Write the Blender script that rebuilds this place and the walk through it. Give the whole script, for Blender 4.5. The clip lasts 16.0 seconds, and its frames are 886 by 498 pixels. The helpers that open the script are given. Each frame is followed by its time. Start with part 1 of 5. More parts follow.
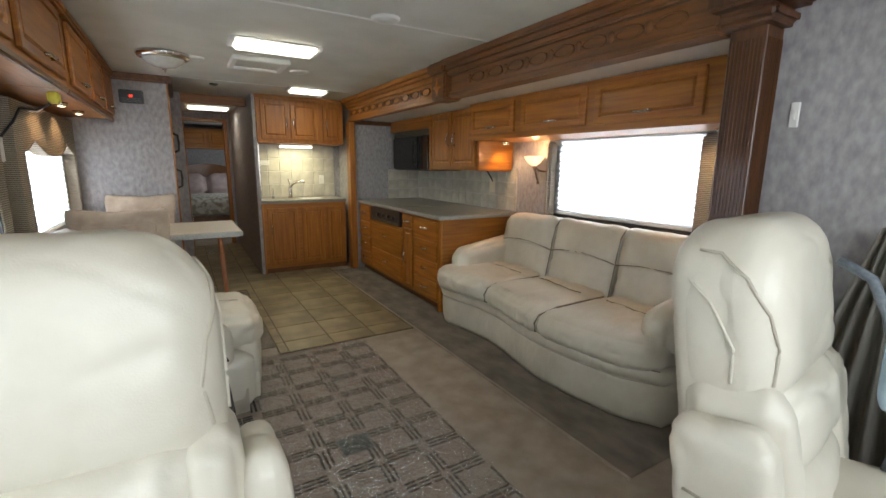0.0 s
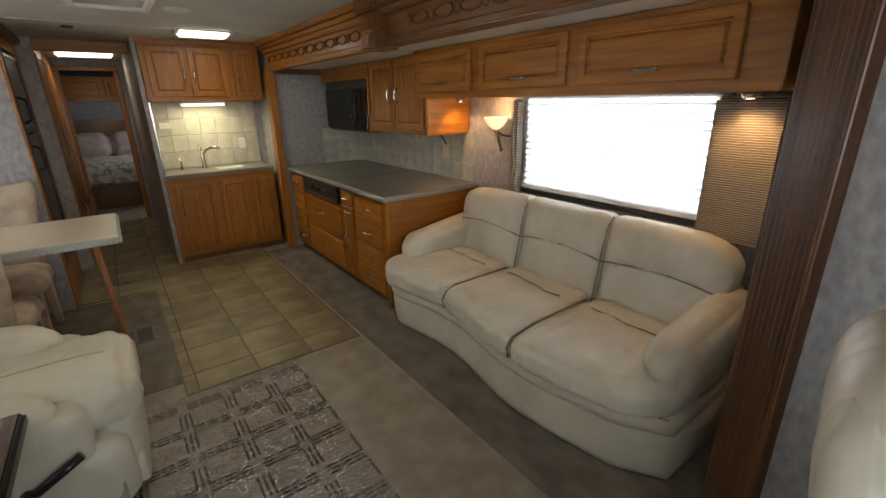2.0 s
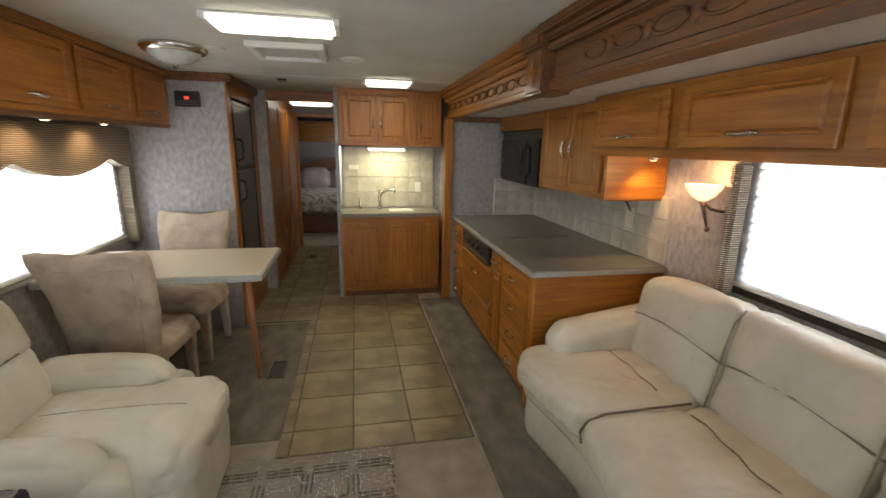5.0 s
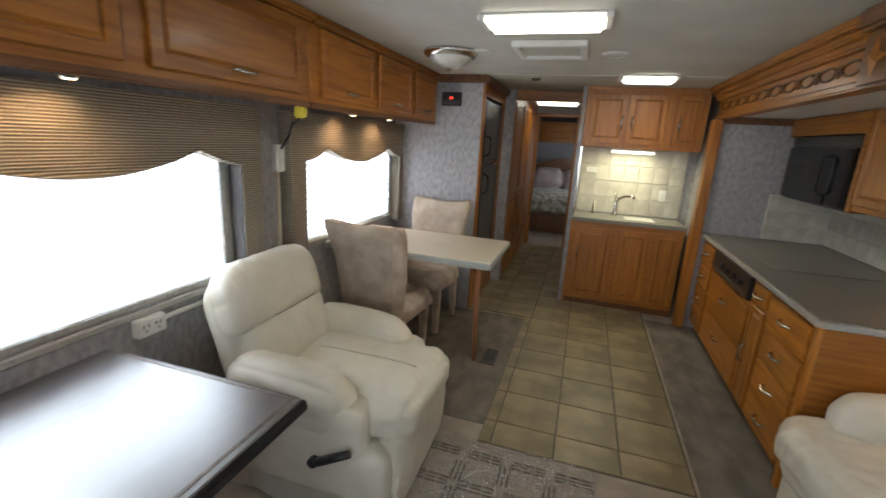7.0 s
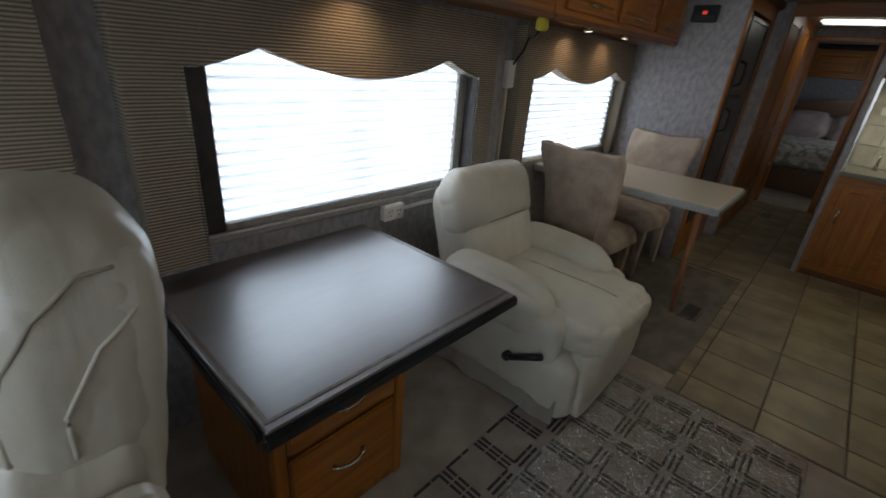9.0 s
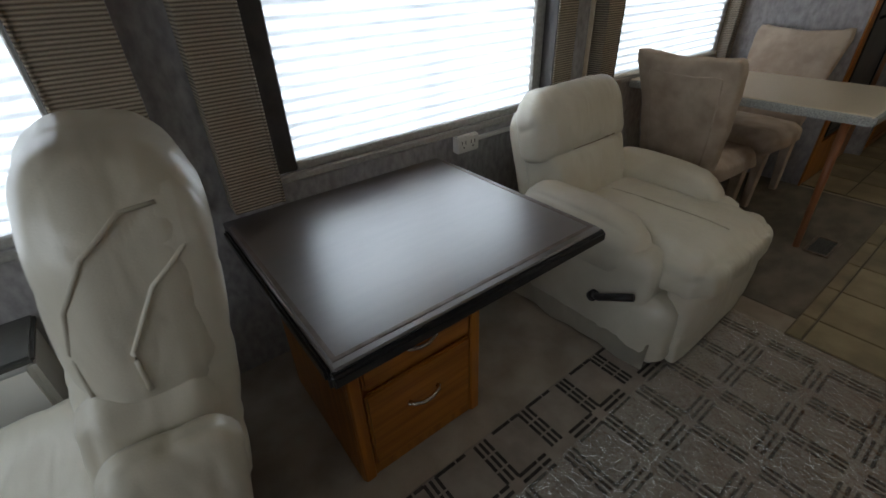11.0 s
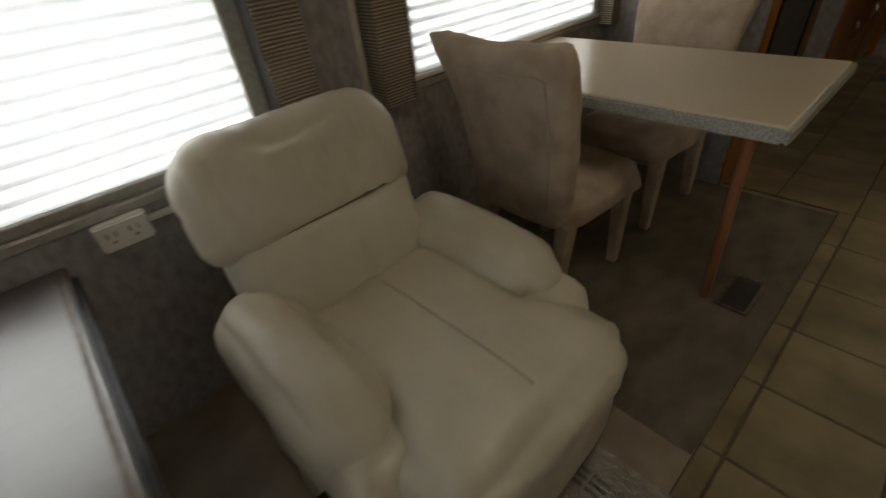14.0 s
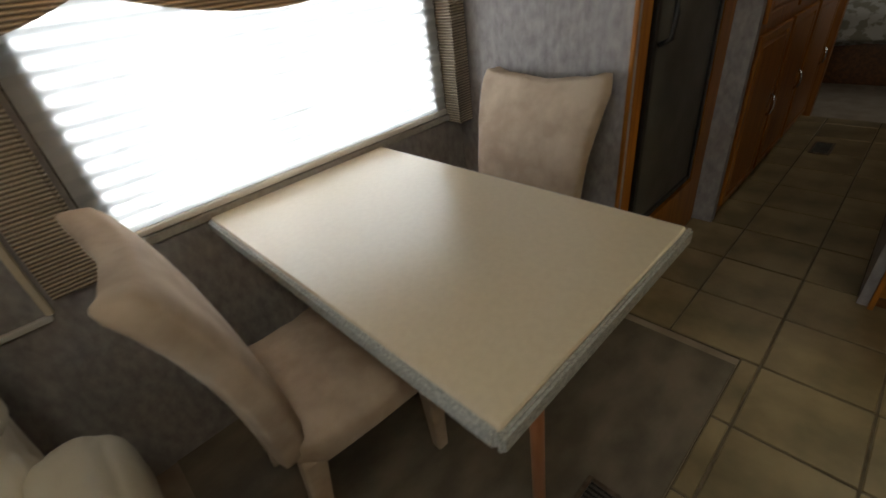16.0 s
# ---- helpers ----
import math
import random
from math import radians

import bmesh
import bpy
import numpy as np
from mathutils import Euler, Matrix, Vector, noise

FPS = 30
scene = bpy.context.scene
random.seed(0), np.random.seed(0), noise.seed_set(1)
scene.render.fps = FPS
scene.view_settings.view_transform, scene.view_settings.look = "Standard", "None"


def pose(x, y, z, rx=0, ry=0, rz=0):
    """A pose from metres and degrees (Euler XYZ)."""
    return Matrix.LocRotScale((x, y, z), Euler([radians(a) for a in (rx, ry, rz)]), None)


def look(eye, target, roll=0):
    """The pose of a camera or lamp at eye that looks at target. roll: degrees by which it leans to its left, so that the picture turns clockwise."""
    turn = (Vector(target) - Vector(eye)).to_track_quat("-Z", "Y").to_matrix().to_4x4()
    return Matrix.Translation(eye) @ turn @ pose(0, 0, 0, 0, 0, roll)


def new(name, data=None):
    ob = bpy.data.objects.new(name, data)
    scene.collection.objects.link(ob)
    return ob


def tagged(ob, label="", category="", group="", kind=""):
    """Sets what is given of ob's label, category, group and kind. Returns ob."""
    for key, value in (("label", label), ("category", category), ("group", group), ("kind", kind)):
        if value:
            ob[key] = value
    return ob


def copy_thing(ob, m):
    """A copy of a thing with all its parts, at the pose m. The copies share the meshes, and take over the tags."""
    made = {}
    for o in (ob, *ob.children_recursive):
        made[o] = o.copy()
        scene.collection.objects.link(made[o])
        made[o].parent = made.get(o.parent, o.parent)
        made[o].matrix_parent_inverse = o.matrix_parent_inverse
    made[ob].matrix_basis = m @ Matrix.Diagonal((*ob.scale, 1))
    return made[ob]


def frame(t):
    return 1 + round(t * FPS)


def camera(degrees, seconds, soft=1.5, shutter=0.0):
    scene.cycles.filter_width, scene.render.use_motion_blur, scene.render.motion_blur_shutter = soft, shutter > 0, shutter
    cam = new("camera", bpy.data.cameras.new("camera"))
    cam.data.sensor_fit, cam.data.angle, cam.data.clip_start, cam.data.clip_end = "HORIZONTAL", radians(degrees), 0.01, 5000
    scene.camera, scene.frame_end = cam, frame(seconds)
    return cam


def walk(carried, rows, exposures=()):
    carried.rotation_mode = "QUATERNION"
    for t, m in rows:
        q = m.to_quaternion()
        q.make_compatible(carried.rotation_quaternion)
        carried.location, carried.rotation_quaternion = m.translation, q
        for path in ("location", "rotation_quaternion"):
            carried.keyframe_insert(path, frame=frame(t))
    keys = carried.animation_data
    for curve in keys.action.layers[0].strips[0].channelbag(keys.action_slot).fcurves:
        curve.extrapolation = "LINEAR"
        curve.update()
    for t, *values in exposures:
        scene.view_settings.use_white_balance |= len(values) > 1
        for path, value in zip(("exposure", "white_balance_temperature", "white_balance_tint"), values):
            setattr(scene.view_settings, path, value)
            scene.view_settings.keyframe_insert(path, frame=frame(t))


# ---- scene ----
cam = camera(90.7, 16.0, 1.5, 0.4)
PATH = [
    (0, (-0.257, 0.082, 1.332), (0.745, 1.77, 0.953), 0.6),
    (0.5, (-0.149, 0.165, 1.32), (0.84, 1.844, 0.872), 0.2),
    (1, (0.028, 0.424, 1.321), (1.069, 2.072, 0.875), -0.3),
    (1.5, (0.172, 0.606, 1.433), (1.26, 2.179, 0.846), 0.1),
    (2, (0.179, 0.657, 1.532), (1.3, 2.183, 0.887), -1.0),
    (2.5, (0.26, 0.669, 1.57), (1.352, 2.24, 0.99), -0.5),
    (3, (0.398, 0.681, 1.59), (1.423, 2.315, 1.06), 0.2),
    (5.5, (0.685, 1.177, 1.572), (0.852, 3.116, 1.109), 1.5),
    (6, (0.665, 1.2, 1.577), (0.598, 3.142, 1.104), 1.9),
    (6.5, (0.657, 1.186, 1.581), (0.316, 3.098, 1.102), 1.8),
    (7, (0.602, 1.151, 1.557), (0.027, 3.003, 1.067), 3.3),
    (7.5, (0.583, 1.1, 1.54), (-0.224, 2.842, 0.978), 4.8),
    (8, (0.555, 1.067, 1.513), (-0.41, 2.693, 0.86), 5.8),
    (8.5, (0.531, 1.04, 1.492), (-0.563, 2.54, 0.747), 5.6),
    (9, (0.52, 1.006, 1.475), (-0.681, 2.383, 0.662), 4.9),
    (9.5, (0.51, 0.974, 1.463), (-0.777, 2.209, 0.559), 4.2),
    (12, (0.374, 1.412, 1.314), (-0.964, 2.372, 0.179), -4.5),
    (12.5, (0.306, 1.646, 1.27), (-0.953, 2.663, 0.094), -5.0),
    (13, (0.305, 1.884, 1.313), (-0.985, 2.814, 0.101), -5.7),
    (13.5, (0.363, 2.143, 1.301), (-0.959, 3.079, 0.129), -7.3),
    (14, (0.306, 2.396, 1.307), (-0.939, 3.430, 0.132), -6.8),
    (14.5, (0.224, 2.674, 1.306), (-0.858, 3.873, 0.127), -4.2),
    (15, (0.235, 2.940, 1.337), (-0.848, 4.185, 0.207), -6.3),
    (15.5, (0.303, 3.223, 1.366), (-0.935, 4.349, 0.271), -5.6),
    (16, (0.375, 3.452, 1.394), (-0.904, 4.554, 0.321), -8.1),
]
walk(cam, [(t, look(eye, target, roll)) for t, eye, target, roll in PATH],
     [(0.0, -0.6, 6350, 10), (1.5, -0.85, 6800, 10), (3.0, -1.05, 6700, 10), (5.5, -0.5, 6600, 10), (7.5, -0.6, 6000, 10), (9.0, -1.85, 5900, 10),
      (12.0, -2.0, 6500, 10), (13.0, -2.1, 6800, 10), (14.0, -2.1, 7300, 10), (14.5, -1.65, 8400, 10), (15.0, -1.1, 7600, 10), (15.5, -1.4, 7100, 10), (16.0, -1.5, 6900, 10)])

# ---- light ----
world = bpy.data.worlds.new("world")
scene.world = world
world.use_nodes = True
wn = world.node_tree
sky = wn.nodes.new("ShaderNodeTexSky")
sky.sky_type, sky.sun_disc = "NISHITA", False
sky.sun_elevation, sky.sun_rotation = radians(50), radians(180)
wn.links.new(sky.outputs[0], wn.nodes["Background"].inputs[0])
wn.nodes["Background"].inputs[1].default_value = 0.12


def area_lamp(name, at, target, w, h, power, colour=(1, 1, 1)):
    d = bpy.data.lights.new(name, "AREA")
    d.shape, d.size, d.size_y, d.energy, d.color = "RECTANGLE", w, h, power, colour
    ob = new(name, d)
    ob.matrix_world = look(at, target)
    return ob


def spot_lamp(name, at, power, colour, angle=110, target=None):
    d = bpy.data.lights.new(name, "SPOT")
    d.energy, d.color, d.spot_size, d.spot_blend, d.shadow_soft_size = power, colour, radians(angle), 0.8, 0.02
    ob = new(name, d)
    ob.matrix_world = look(at, target or (at[0], at[1] + 0.001, at[2] - 1))
    return ob


DAY = (0.9, 0.96, 1.0)
WARM = (1.0, 0.62, 0.3)
TUBE = (1.0, 0.93, 0.74)
# sky light through the windscreen and, outside the shades, through each side window
area_lamp("windscreen_skylight", (0.3, -1.35, 1.45), (0.3, 2, 1.0), 2.4, 1.0, 66, DAY)
area_lamp("window_skylight", (-1.42, 2.24, 1.2), (0, 2.24, 1.1), 1.7, 1.0, 160, DAY)
area_lamp("window_skylight", (-1.42, 4.2, 1.2), (0, 4.2, 1.1), 1.5, 1.0, 150, DAY)
area_lamp("window_skylight", (-1.42, 0.3, 1.2), (0, 0.3, 1.1), 1.5, 1.0, 150, DAY)
area_lamp("window_skylight", (2.85, 2.22, 1.25), (0, 2.22, 1.1), 1.6, 1.0, 120, DAY)
# tubes of the ceiling fixtures
area_lamp("tube_light", (0.35, 3.27, 2.03), (0.35, 3.28, 0), 0.46, 0.16, 8, TUBE)
area_lamp("tube_light", (0.96, 4.95, 2.03), (0.96, 4.96, 0), 0.32, 0.14, 6, TUBE)
area_lamp("tube_light", (0.15, 7.2, 2.03), (0.15, 7.21, 0), 0.46, 0.16, 4, TUBE)
area_lamp("tube_light", (1.0, 5.8, 1.51), (1.0, 5.83, 0), 0.36, 0.06, 8, (1.0, 0.93, 0.58))
for x, y, z, p in ((-0.86, 2.1, 1.64, 6.0), (-0.86, 3.75, 1.64, 5.0), (-0.86, 4.3, 1.64, 5.0), (2.3, 1.42, 1.49, 11.0), (2.3, 3.33, 1.5, 11.0)):
    spot_lamp("puck_light", (x, y, z), p, WARM, 130, (x + (-0.25 if x < 0 else 0.14), y + (0.0 if x < 0 else 0.03), z - 0.5))
d = bpy.data.lights.new("sconce_bulb", "POINT")
d.energy, d.color, d.shadow_soft_size = 6.0, WARM, 0.03
new("sconce_bulb", d).location = (2.38, 3.0, 1.43)
# added fill lamp that brightens the bedroom; no window is modelled there
area_lamp("bedroom_fill", (1.5, 9.6, 1.3), (0, 9.6, 0.7), 1.0, 0.7, 15, DAY)


# ---- materials ----
def node_mat(name, rough=0.5, metal=0.0):
    m = bpy.data.materials.new(name)
    m.use_nodes = True
    b = m.node_tree.nodes["Principled BSDF"]
    b.inputs["Roughness"].default_value, b.inputs["Metallic"].default_value = rough, metal
    return m, m.node_tree, b


def textured(name, c1, c2, scale=(8, 8, 8), rough=0.6, bump=0.1, fine=120, metal=0.0, vary=0.0, coat=0.0, detail=6, lo=0.35, hi=0.65, dist=0.002):
    """Two-scale noise colour with a fine bump, in metres of the object's own space."""
    m, t, b = node_mat(name, rough, metal)
    N, L = t.nodes, t.links
    co = N.new("ShaderNodeTexCoord")
    mp = N.new("ShaderNodeMapping")
    mp.inputs["Scale"].default_value = scale
    L.new(co.outputs["Object"], mp.inputs[0])
    info = N.new("ShaderNodeObjectInfo")
    L.new(info.outputs["Random"], mp.inputs["Location"])
    n1 = N.new("ShaderNodeTexNoise")
    n1.inputs["Scale"].default_value, n1.inputs["Detail"].default_value = 1.0, detail
    L.new(mp.outputs[0], n1.inputs["Vector"])
    ramp = N.new("ShaderNodeValToRGB")
    ramp.color_ramp.elements[0].position, ramp.color_ramp.elements[1].position = lo, hi
    ramp.color_ramp.elements[0].color, ramp.color_ramp.elements[1].color = (*c1, 1), (*c2, 1)
    L.new(n1.outputs[0], ramp.inputs[0])
    out = ramp.outputs[0]
    if vary:
        hsv = N.new("ShaderNodeHueSaturation")
        mr = N.new("ShaderNodeMapRange")
        mr.inputs["To Min"].default_value, mr.inputs["To Max"].default_value = 1 - vary, 1 + vary
        L.new(info.outputs["Random"], mr.inputs[0])
        L.new(mr.outputs[0], hsv.inputs["Value"])
        L.new(out, hsv.inputs["Color"])
        out = hsv.outputs[0]
    L.new(out, b.inputs["Base Color"])
    n2 = N.new("ShaderNodeTexNoise")
    n2.inputs["Scale"].default_value, n2.inputs["Detail"].default_value = fine, 3
    L.new(co.outputs["Object"], n2.inputs["Vector"])
    bp = N.new("ShaderNodeBump")
    bp.inputs["Strength"].default_value, bp.inputs["Distance"].default_value = bump, dist
    L.new(n2.outputs[0], bp.inputs["Height"])
    L.new(bp.outputs[0], b.inputs["Normal"])
    if coat:
        b.inputs["Coat Weight"].default_value, b.inputs["Coat Roughness"].default_value = coat, 0.12
    return m


def leather_mat():
    """Cream leather: fine grain over soft gathers that run with the pull of the upholstery."""
    m = textured("cream_leather", (0.59, 0.545, 0.44), (0.69, 0.65, 0.54), (4, 4, 4), 0.34, 0.22, 280, coat=0.15, detail=8)
    N, L = m.node_tree.nodes, m.node_tree.links
    fine = N["Principled BSDF"].inputs["Normal"].links[0].from_node
    co = N.new("ShaderNodeTexCoord")
    mp = N.new("ShaderNodeMapping")
    mp.inputs["Scale"].default_value = (6, 21, 8)
    mp.inputs["Rotation"].default_value = (0.15, 0.2, 0.3)
    L.new(co.outputs["Object"], mp.inputs[0])
    nz = N.new("ShaderNodeTexNoise")
    nz.inputs["Scale"].default_value, nz.inputs["Detail"].default_value, nz.inputs["Distortion"].default_value = 1.0, 1.0, 0.4
    L.new(mp.outputs[0], nz.inputs["Vector"])
    bp = N.new("ShaderNodeBump")
    bp.inputs["Strength"].default_value, bp.inputs["Distance"].default_value = 0.45, 0.014
    L.new(nz.outputs[0], bp.inputs["Height"])
    L.new(bp.outputs[0], fine.inputs["Normal"])
    return m


def glowing(name, colour, strength):
    m, t, b = node_mat(name, 0.4)
    b.inputs["Base Color"].default_value = (*colour, 1)
    b.inputs["Emission Color"].default_value, b.inputs["Emission Strength"].default_value = (*colour, 1), strength
    return m


OAK1, OAK2 = (0.27, 0.088, 0.008), (0.41, 0.153, 0.015)
M = {}
M["oak_z"] = textured("oak_upright", OAK1, OAK2, (42, 42, 2.6), 0.42, 0.12, 200, coat=0.1, vary=0.12)
M["oak_y"] = textured("oak_along", OAK1, OAK2, (42, 2.6, 42), 0.42, 0.12, 200, coat=0.1, vary=0.12)
M["oak_x"] = textured("oak_across", OAK1, OAK2, (2.6, 42, 42), 0.42, 0.12, 200, coat=0.1, vary=0.12)
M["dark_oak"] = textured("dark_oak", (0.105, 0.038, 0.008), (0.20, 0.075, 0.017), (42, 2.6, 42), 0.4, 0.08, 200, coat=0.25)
M["column_oak"] = textured("column_oak", (0.055, 0.02, 0.006), (0.12, 0.044, 0.013), (26, 26, 2.0), 0.42, 0.1, 200, coat=0.2)
M["leather"] = leather_mat()
M["piping"] = textured("leather_seam", (0.42, 0.38, 0.29), (0.5, 0.45, 0.36), (9, 9, 9), 0.5, 0.2, 260)
# dark colour that stands in for shade in seams and cushion gaps
M["seam"] = textured("dark_seam_shade", (0.2, 0.17, 0.125), (0.28, 0.24, 0.18), (20, 20, 20), 0.8, 0.2, 260)
M["suede"] = textured("tan_suede", (0.40, 0.31, 0.23), (0.55, 0.45, 0.35), (9, 9, 9), 0.95, 0.3, 300)
M["wallpaper"] = textured("grey_wallpaper", (0.26, 0.248, 0.25), (0.42, 0.40, 0.40), (36, 36, 20), 0.75, 0.35, 90, lo=0.3, hi=0.7)
M["ceiling"] = textured("ceiling_vinyl", (0.57, 0.555, 0.495), (0.64, 0.625, 0.565), (3, 3, 3), 0.7, 0.1, 150)
M["white"] = textured("white_plastic", (0.72, 0.71, 0.67), (0.8, 0.79, 0.75), (4, 4, 4), 0.45, 0.05, 100)
M["carpet"] = textured("brown_carpet", (0.29, 0.24, 0.185), (0.39, 0.33, 0.26), (7, 7, 7), 1.0, 0.9, 420, detail=9, dist=0.004)
M["carpet_slide"] = textured("brown_slide_carpet", (0.14, 0.12, 0.095), (0.23, 0.195, 0.155), (9, 5, 9), 1.0, 0.9, 420, detail=9, dist=0.004)
M["rug"] = textured("rug_weave", (0.22, 0.184, 0.15), (0.29, 0.246, 0.203), (12, 12, 12), 0.9, 0.6, 400)
M["rug_dark"] = textured("rug_dark_pile", (0.022, 0.018, 0.015), (0.05, 0.042, 0.035), (30, 30, 30), 0.9, 0.6, 400)
M["tile"] = textured("tan_ceramic", (0.15, 0.115, 0.058), (0.29, 0.228, 0.125), (4.5, 4.5, 4.5), 0.42, 0.12, 60, vary=0.1, detail=8)
M["grout"] = textured("dark_grout", (0.10, 0.08, 0.055), (0.15, 0.12, 0.085), (20, 20, 20), 0.9, 0.4, 200)
M["wall_tile"] = textured("stone_wall_tile", (0.42, 0.39, 0.33), (0.56, 0.53, 0.45), (9, 9, 9), 0.35, 0.12, 70, vary=0.08)
M["wall_grout"] = textured("pale_grout", (0.55, 0.53, 0.48), (0.64, 0.62, 0.56), (20, 20, 20), 0.9, 0.2, 200)
M["counter"] = textured("grey_solid_surface", (0.16, 0.15, 0.125), (0.25, 0.235, 0.2), (160, 160, 160), 0.28, 0.04, 200)
M["counter_edge"] = textured("counter_edge", (0.30, 0.29, 0.27), (0.38, 0.37, 0.34), (60, 60, 60), 0.4, 0.04, 200)
M["table"] = textured("cream_laminate", (0.66, 0.57, 0.42), (0.70, 0.61, 0.455), (60, 60, 60), 0.3, 0.03, 200, coat=0.8)
M["table"].node_tree.nodes["Principled BSDF"].inputs["Coat IOR"].default_value = 1.9
M["table"].node_tree.nodes["Principled BSDF"].inputs["Coat Roughness"].default_value = 0.28
M["table_edge"] = textured("grey_table_edge", (0.27, 0.28, 0.27), (0.5, 0.51, 0.48), (150, 150, 150), 0.5, 0.1, 300)
M["desk"] = textured("dark_brown_laminate", (0.04, 0.026, 0.021), (0.06, 0.04, 0.033), (40, 6, 40), 0.34, 0.004, 200, coat=1.0)
M["desk"].node_tree.nodes["Principled BSDF"].inputs["Coat IOR"].default_value = 2.9
M["desk"].node_tree.nodes["Principled BSDF"].inputs["Coat Roughness"].default_value = 0.33
M["desk_trim"] = textured("desk_inlay", (0.16, 0.13, 0.11), (0.24, 0.2, 0.18), (30, 30, 30), 0.35, 0.03, 200)
M["black"] = textured("black_plastic", (0.012, 0.012, 0.013), (0.022, 0.022, 0.023), (20, 20, 20), 0.3, 0.03, 200)
M["gloss"] = textured("black_glass", (0.008, 0.008, 0.009), (0.012, 0.012, 0.013), (20, 20, 20), 0.06, 0.0, 200)
M["fridge"] = textured("dark_fridge_panel", (0.06, 0.06, 0.055), (0.1, 0.1, 0.09), (6, 6, 6), 0.32, 0.05, 150)
M["chrome"] = textured("brushed_nickel", (0.62, 0.6, 0.56), (0.7, 0.68, 0.64), (40, 40, 40), 0.22, 0.02, 200, metal=1.0)
M["bronze"] = textured("aged_bronze", (0.14, 0.11, 0.09), (0.24, 0.19, 0.15), (30, 30, 30), 0.35, 0.05, 200, metal=1.0)
M["copper"] = textured("reddish_wood_leg", (0.36, 0.14, 0.06), (0.46, 0.2, 0.09), (40, 40, 4), 0.4, 0.05, 200)
M["frame"] = textured("dark_window_frame", (0.025, 0.02, 0.018), (0.045, 0.036, 0.03), (20, 20, 20), 0.45, 0.05, 200)
M["bedding"] = textured("floral_bedding", (0.36, 0.33, 0.25), (0.66, 0.64, 0.58), (14, 14, 14), 0.9, 0.3, 150, lo=0.44, hi=0.52)
M["pillow"] = textured("dusty_rose_pillow", (0.42, 0.33, 0.32), (0.52, 0.42, 0.4), (9, 9, 9), 0.9, 0.2, 200)
M["blue"] = textured("blue_belt_pad", (0.28, 0.38, 0.48), (0.38, 0.48, 0.58), (20, 20, 20), 0.9, 0.4, 300)
M["belt"] = textured("grey_belt_webbing", (0.10, 0.12, 0.14), (0.16, 0.18, 0.2), (90, 90, 90), 0.8, 0.3, 300)
M["yellow"] = textured("yellow_plug", (0.6, 0.5, 0.04), (0.7, 0.6, 0.06), (20, 20, 20), 0.5, 0.05, 200)
M["curtain"] = textured("cream_curtain", (0.60, 0.56, 0.48), (0.72, 0.68, 0.6), (12, 12, 3), 0.9, 0.3, 300)
M["tube"] = glowing("lit_diffuser", (1.0, 0.96, 0.82), 5.0)
M["bulb"] = glowing("lit_bulb", (1.0, 0.8, 0.5), 9.0)
M["sconce"] = glowing("lit_alabaster_shade", (1.0, 0.72, 0.42), 2.2)
M["red_led"] = glowing("red_digits", (1.0, 0.05, 0.02), 3.0)
M["dome"] = textured("frosted_glass", (0.5, 0.5, 0.48), (0.6, 0.6, 0.57), (20, 20, 20), 0.25, 0.03, 100)


def shade_mat():
    m, t, b = node_mat("pleated_shade_fabric", 0.9)
    N, L = t.nodes, t.links
    co = N.new("ShaderNodeTexCoord")
    nz = N.new("ShaderNodeTexNoise")
    nz.inputs["Scale"].default_value = 6
    L.new(co.outputs["Object"], nz.inputs["Vector"])
    ramp = N.new("ShaderNodeValToRGB")
    ramp.color_ramp.elements[0].color, ramp.color_ramp.elements[1].color = (0.66, 0.68, 0.70, 1), (0.74, 0.75, 0.76, 1)
    L.new(nz.outputs[0], ramp.inputs[0])
    tr = N.new("ShaderNodeBsdfTranslucent")
    df = N.new("ShaderNodeBsdfDiffuse")
    mx = N.new("ShaderNodeMixShader")
    mx.inputs[0].default_value = 0.62
    L.new(ramp.outputs[0], tr.inputs[0])
    L.new(ramp.outputs[0], df.inputs[0])
    L.new(df.outputs[0], mx.inputs[1])
    L.new(tr.outputs[0], mx.inputs[2])
    L.new(mx.outputs[0], N["Material Output"].inputs[0])
    return m


def ribbed_mat():
    """Woven cord fabric: horizontal ribs with small breaks."""
    m, t, b = node_mat("ribbed_fabric", 0.9)
    N, L = t.nodes, t.links
    co = N.new("ShaderNodeTexCoord")
    wv = N.new("ShaderNodeTexWave")
    wv.bands_direction = "Z"
    wv.inputs["Scale"].default_value, wv.inputs["Distortion"].default_value, wv.inputs["Detail Scale"].default_value = 29, 0.6, 9
    L.new(co.outputs["Object"], wv.inputs[0])
    ramp = N.new("ShaderNodeValToRGB")
    ramp.color_ramp.elements[0].color, ramp.color_ramp.elements[1].color = (0.15, 0.12, 0.088, 1), (0.46, 0.395, 0.305, 1)
    L.new(wv.outputs[1], ramp.inputs[0])
    L.new(ramp.outputs[0], b.inputs["Base Color"])
    bp = N.new("ShaderNodeBump")
    bp.inputs["Strength"].default_value, bp.inputs["Distance"].default_value = 0.8, 0.006
    L.new(wv.outputs[1], bp.inputs["Height"])
    L.new(bp.outputs[0], b.inputs["Normal"])
    return m


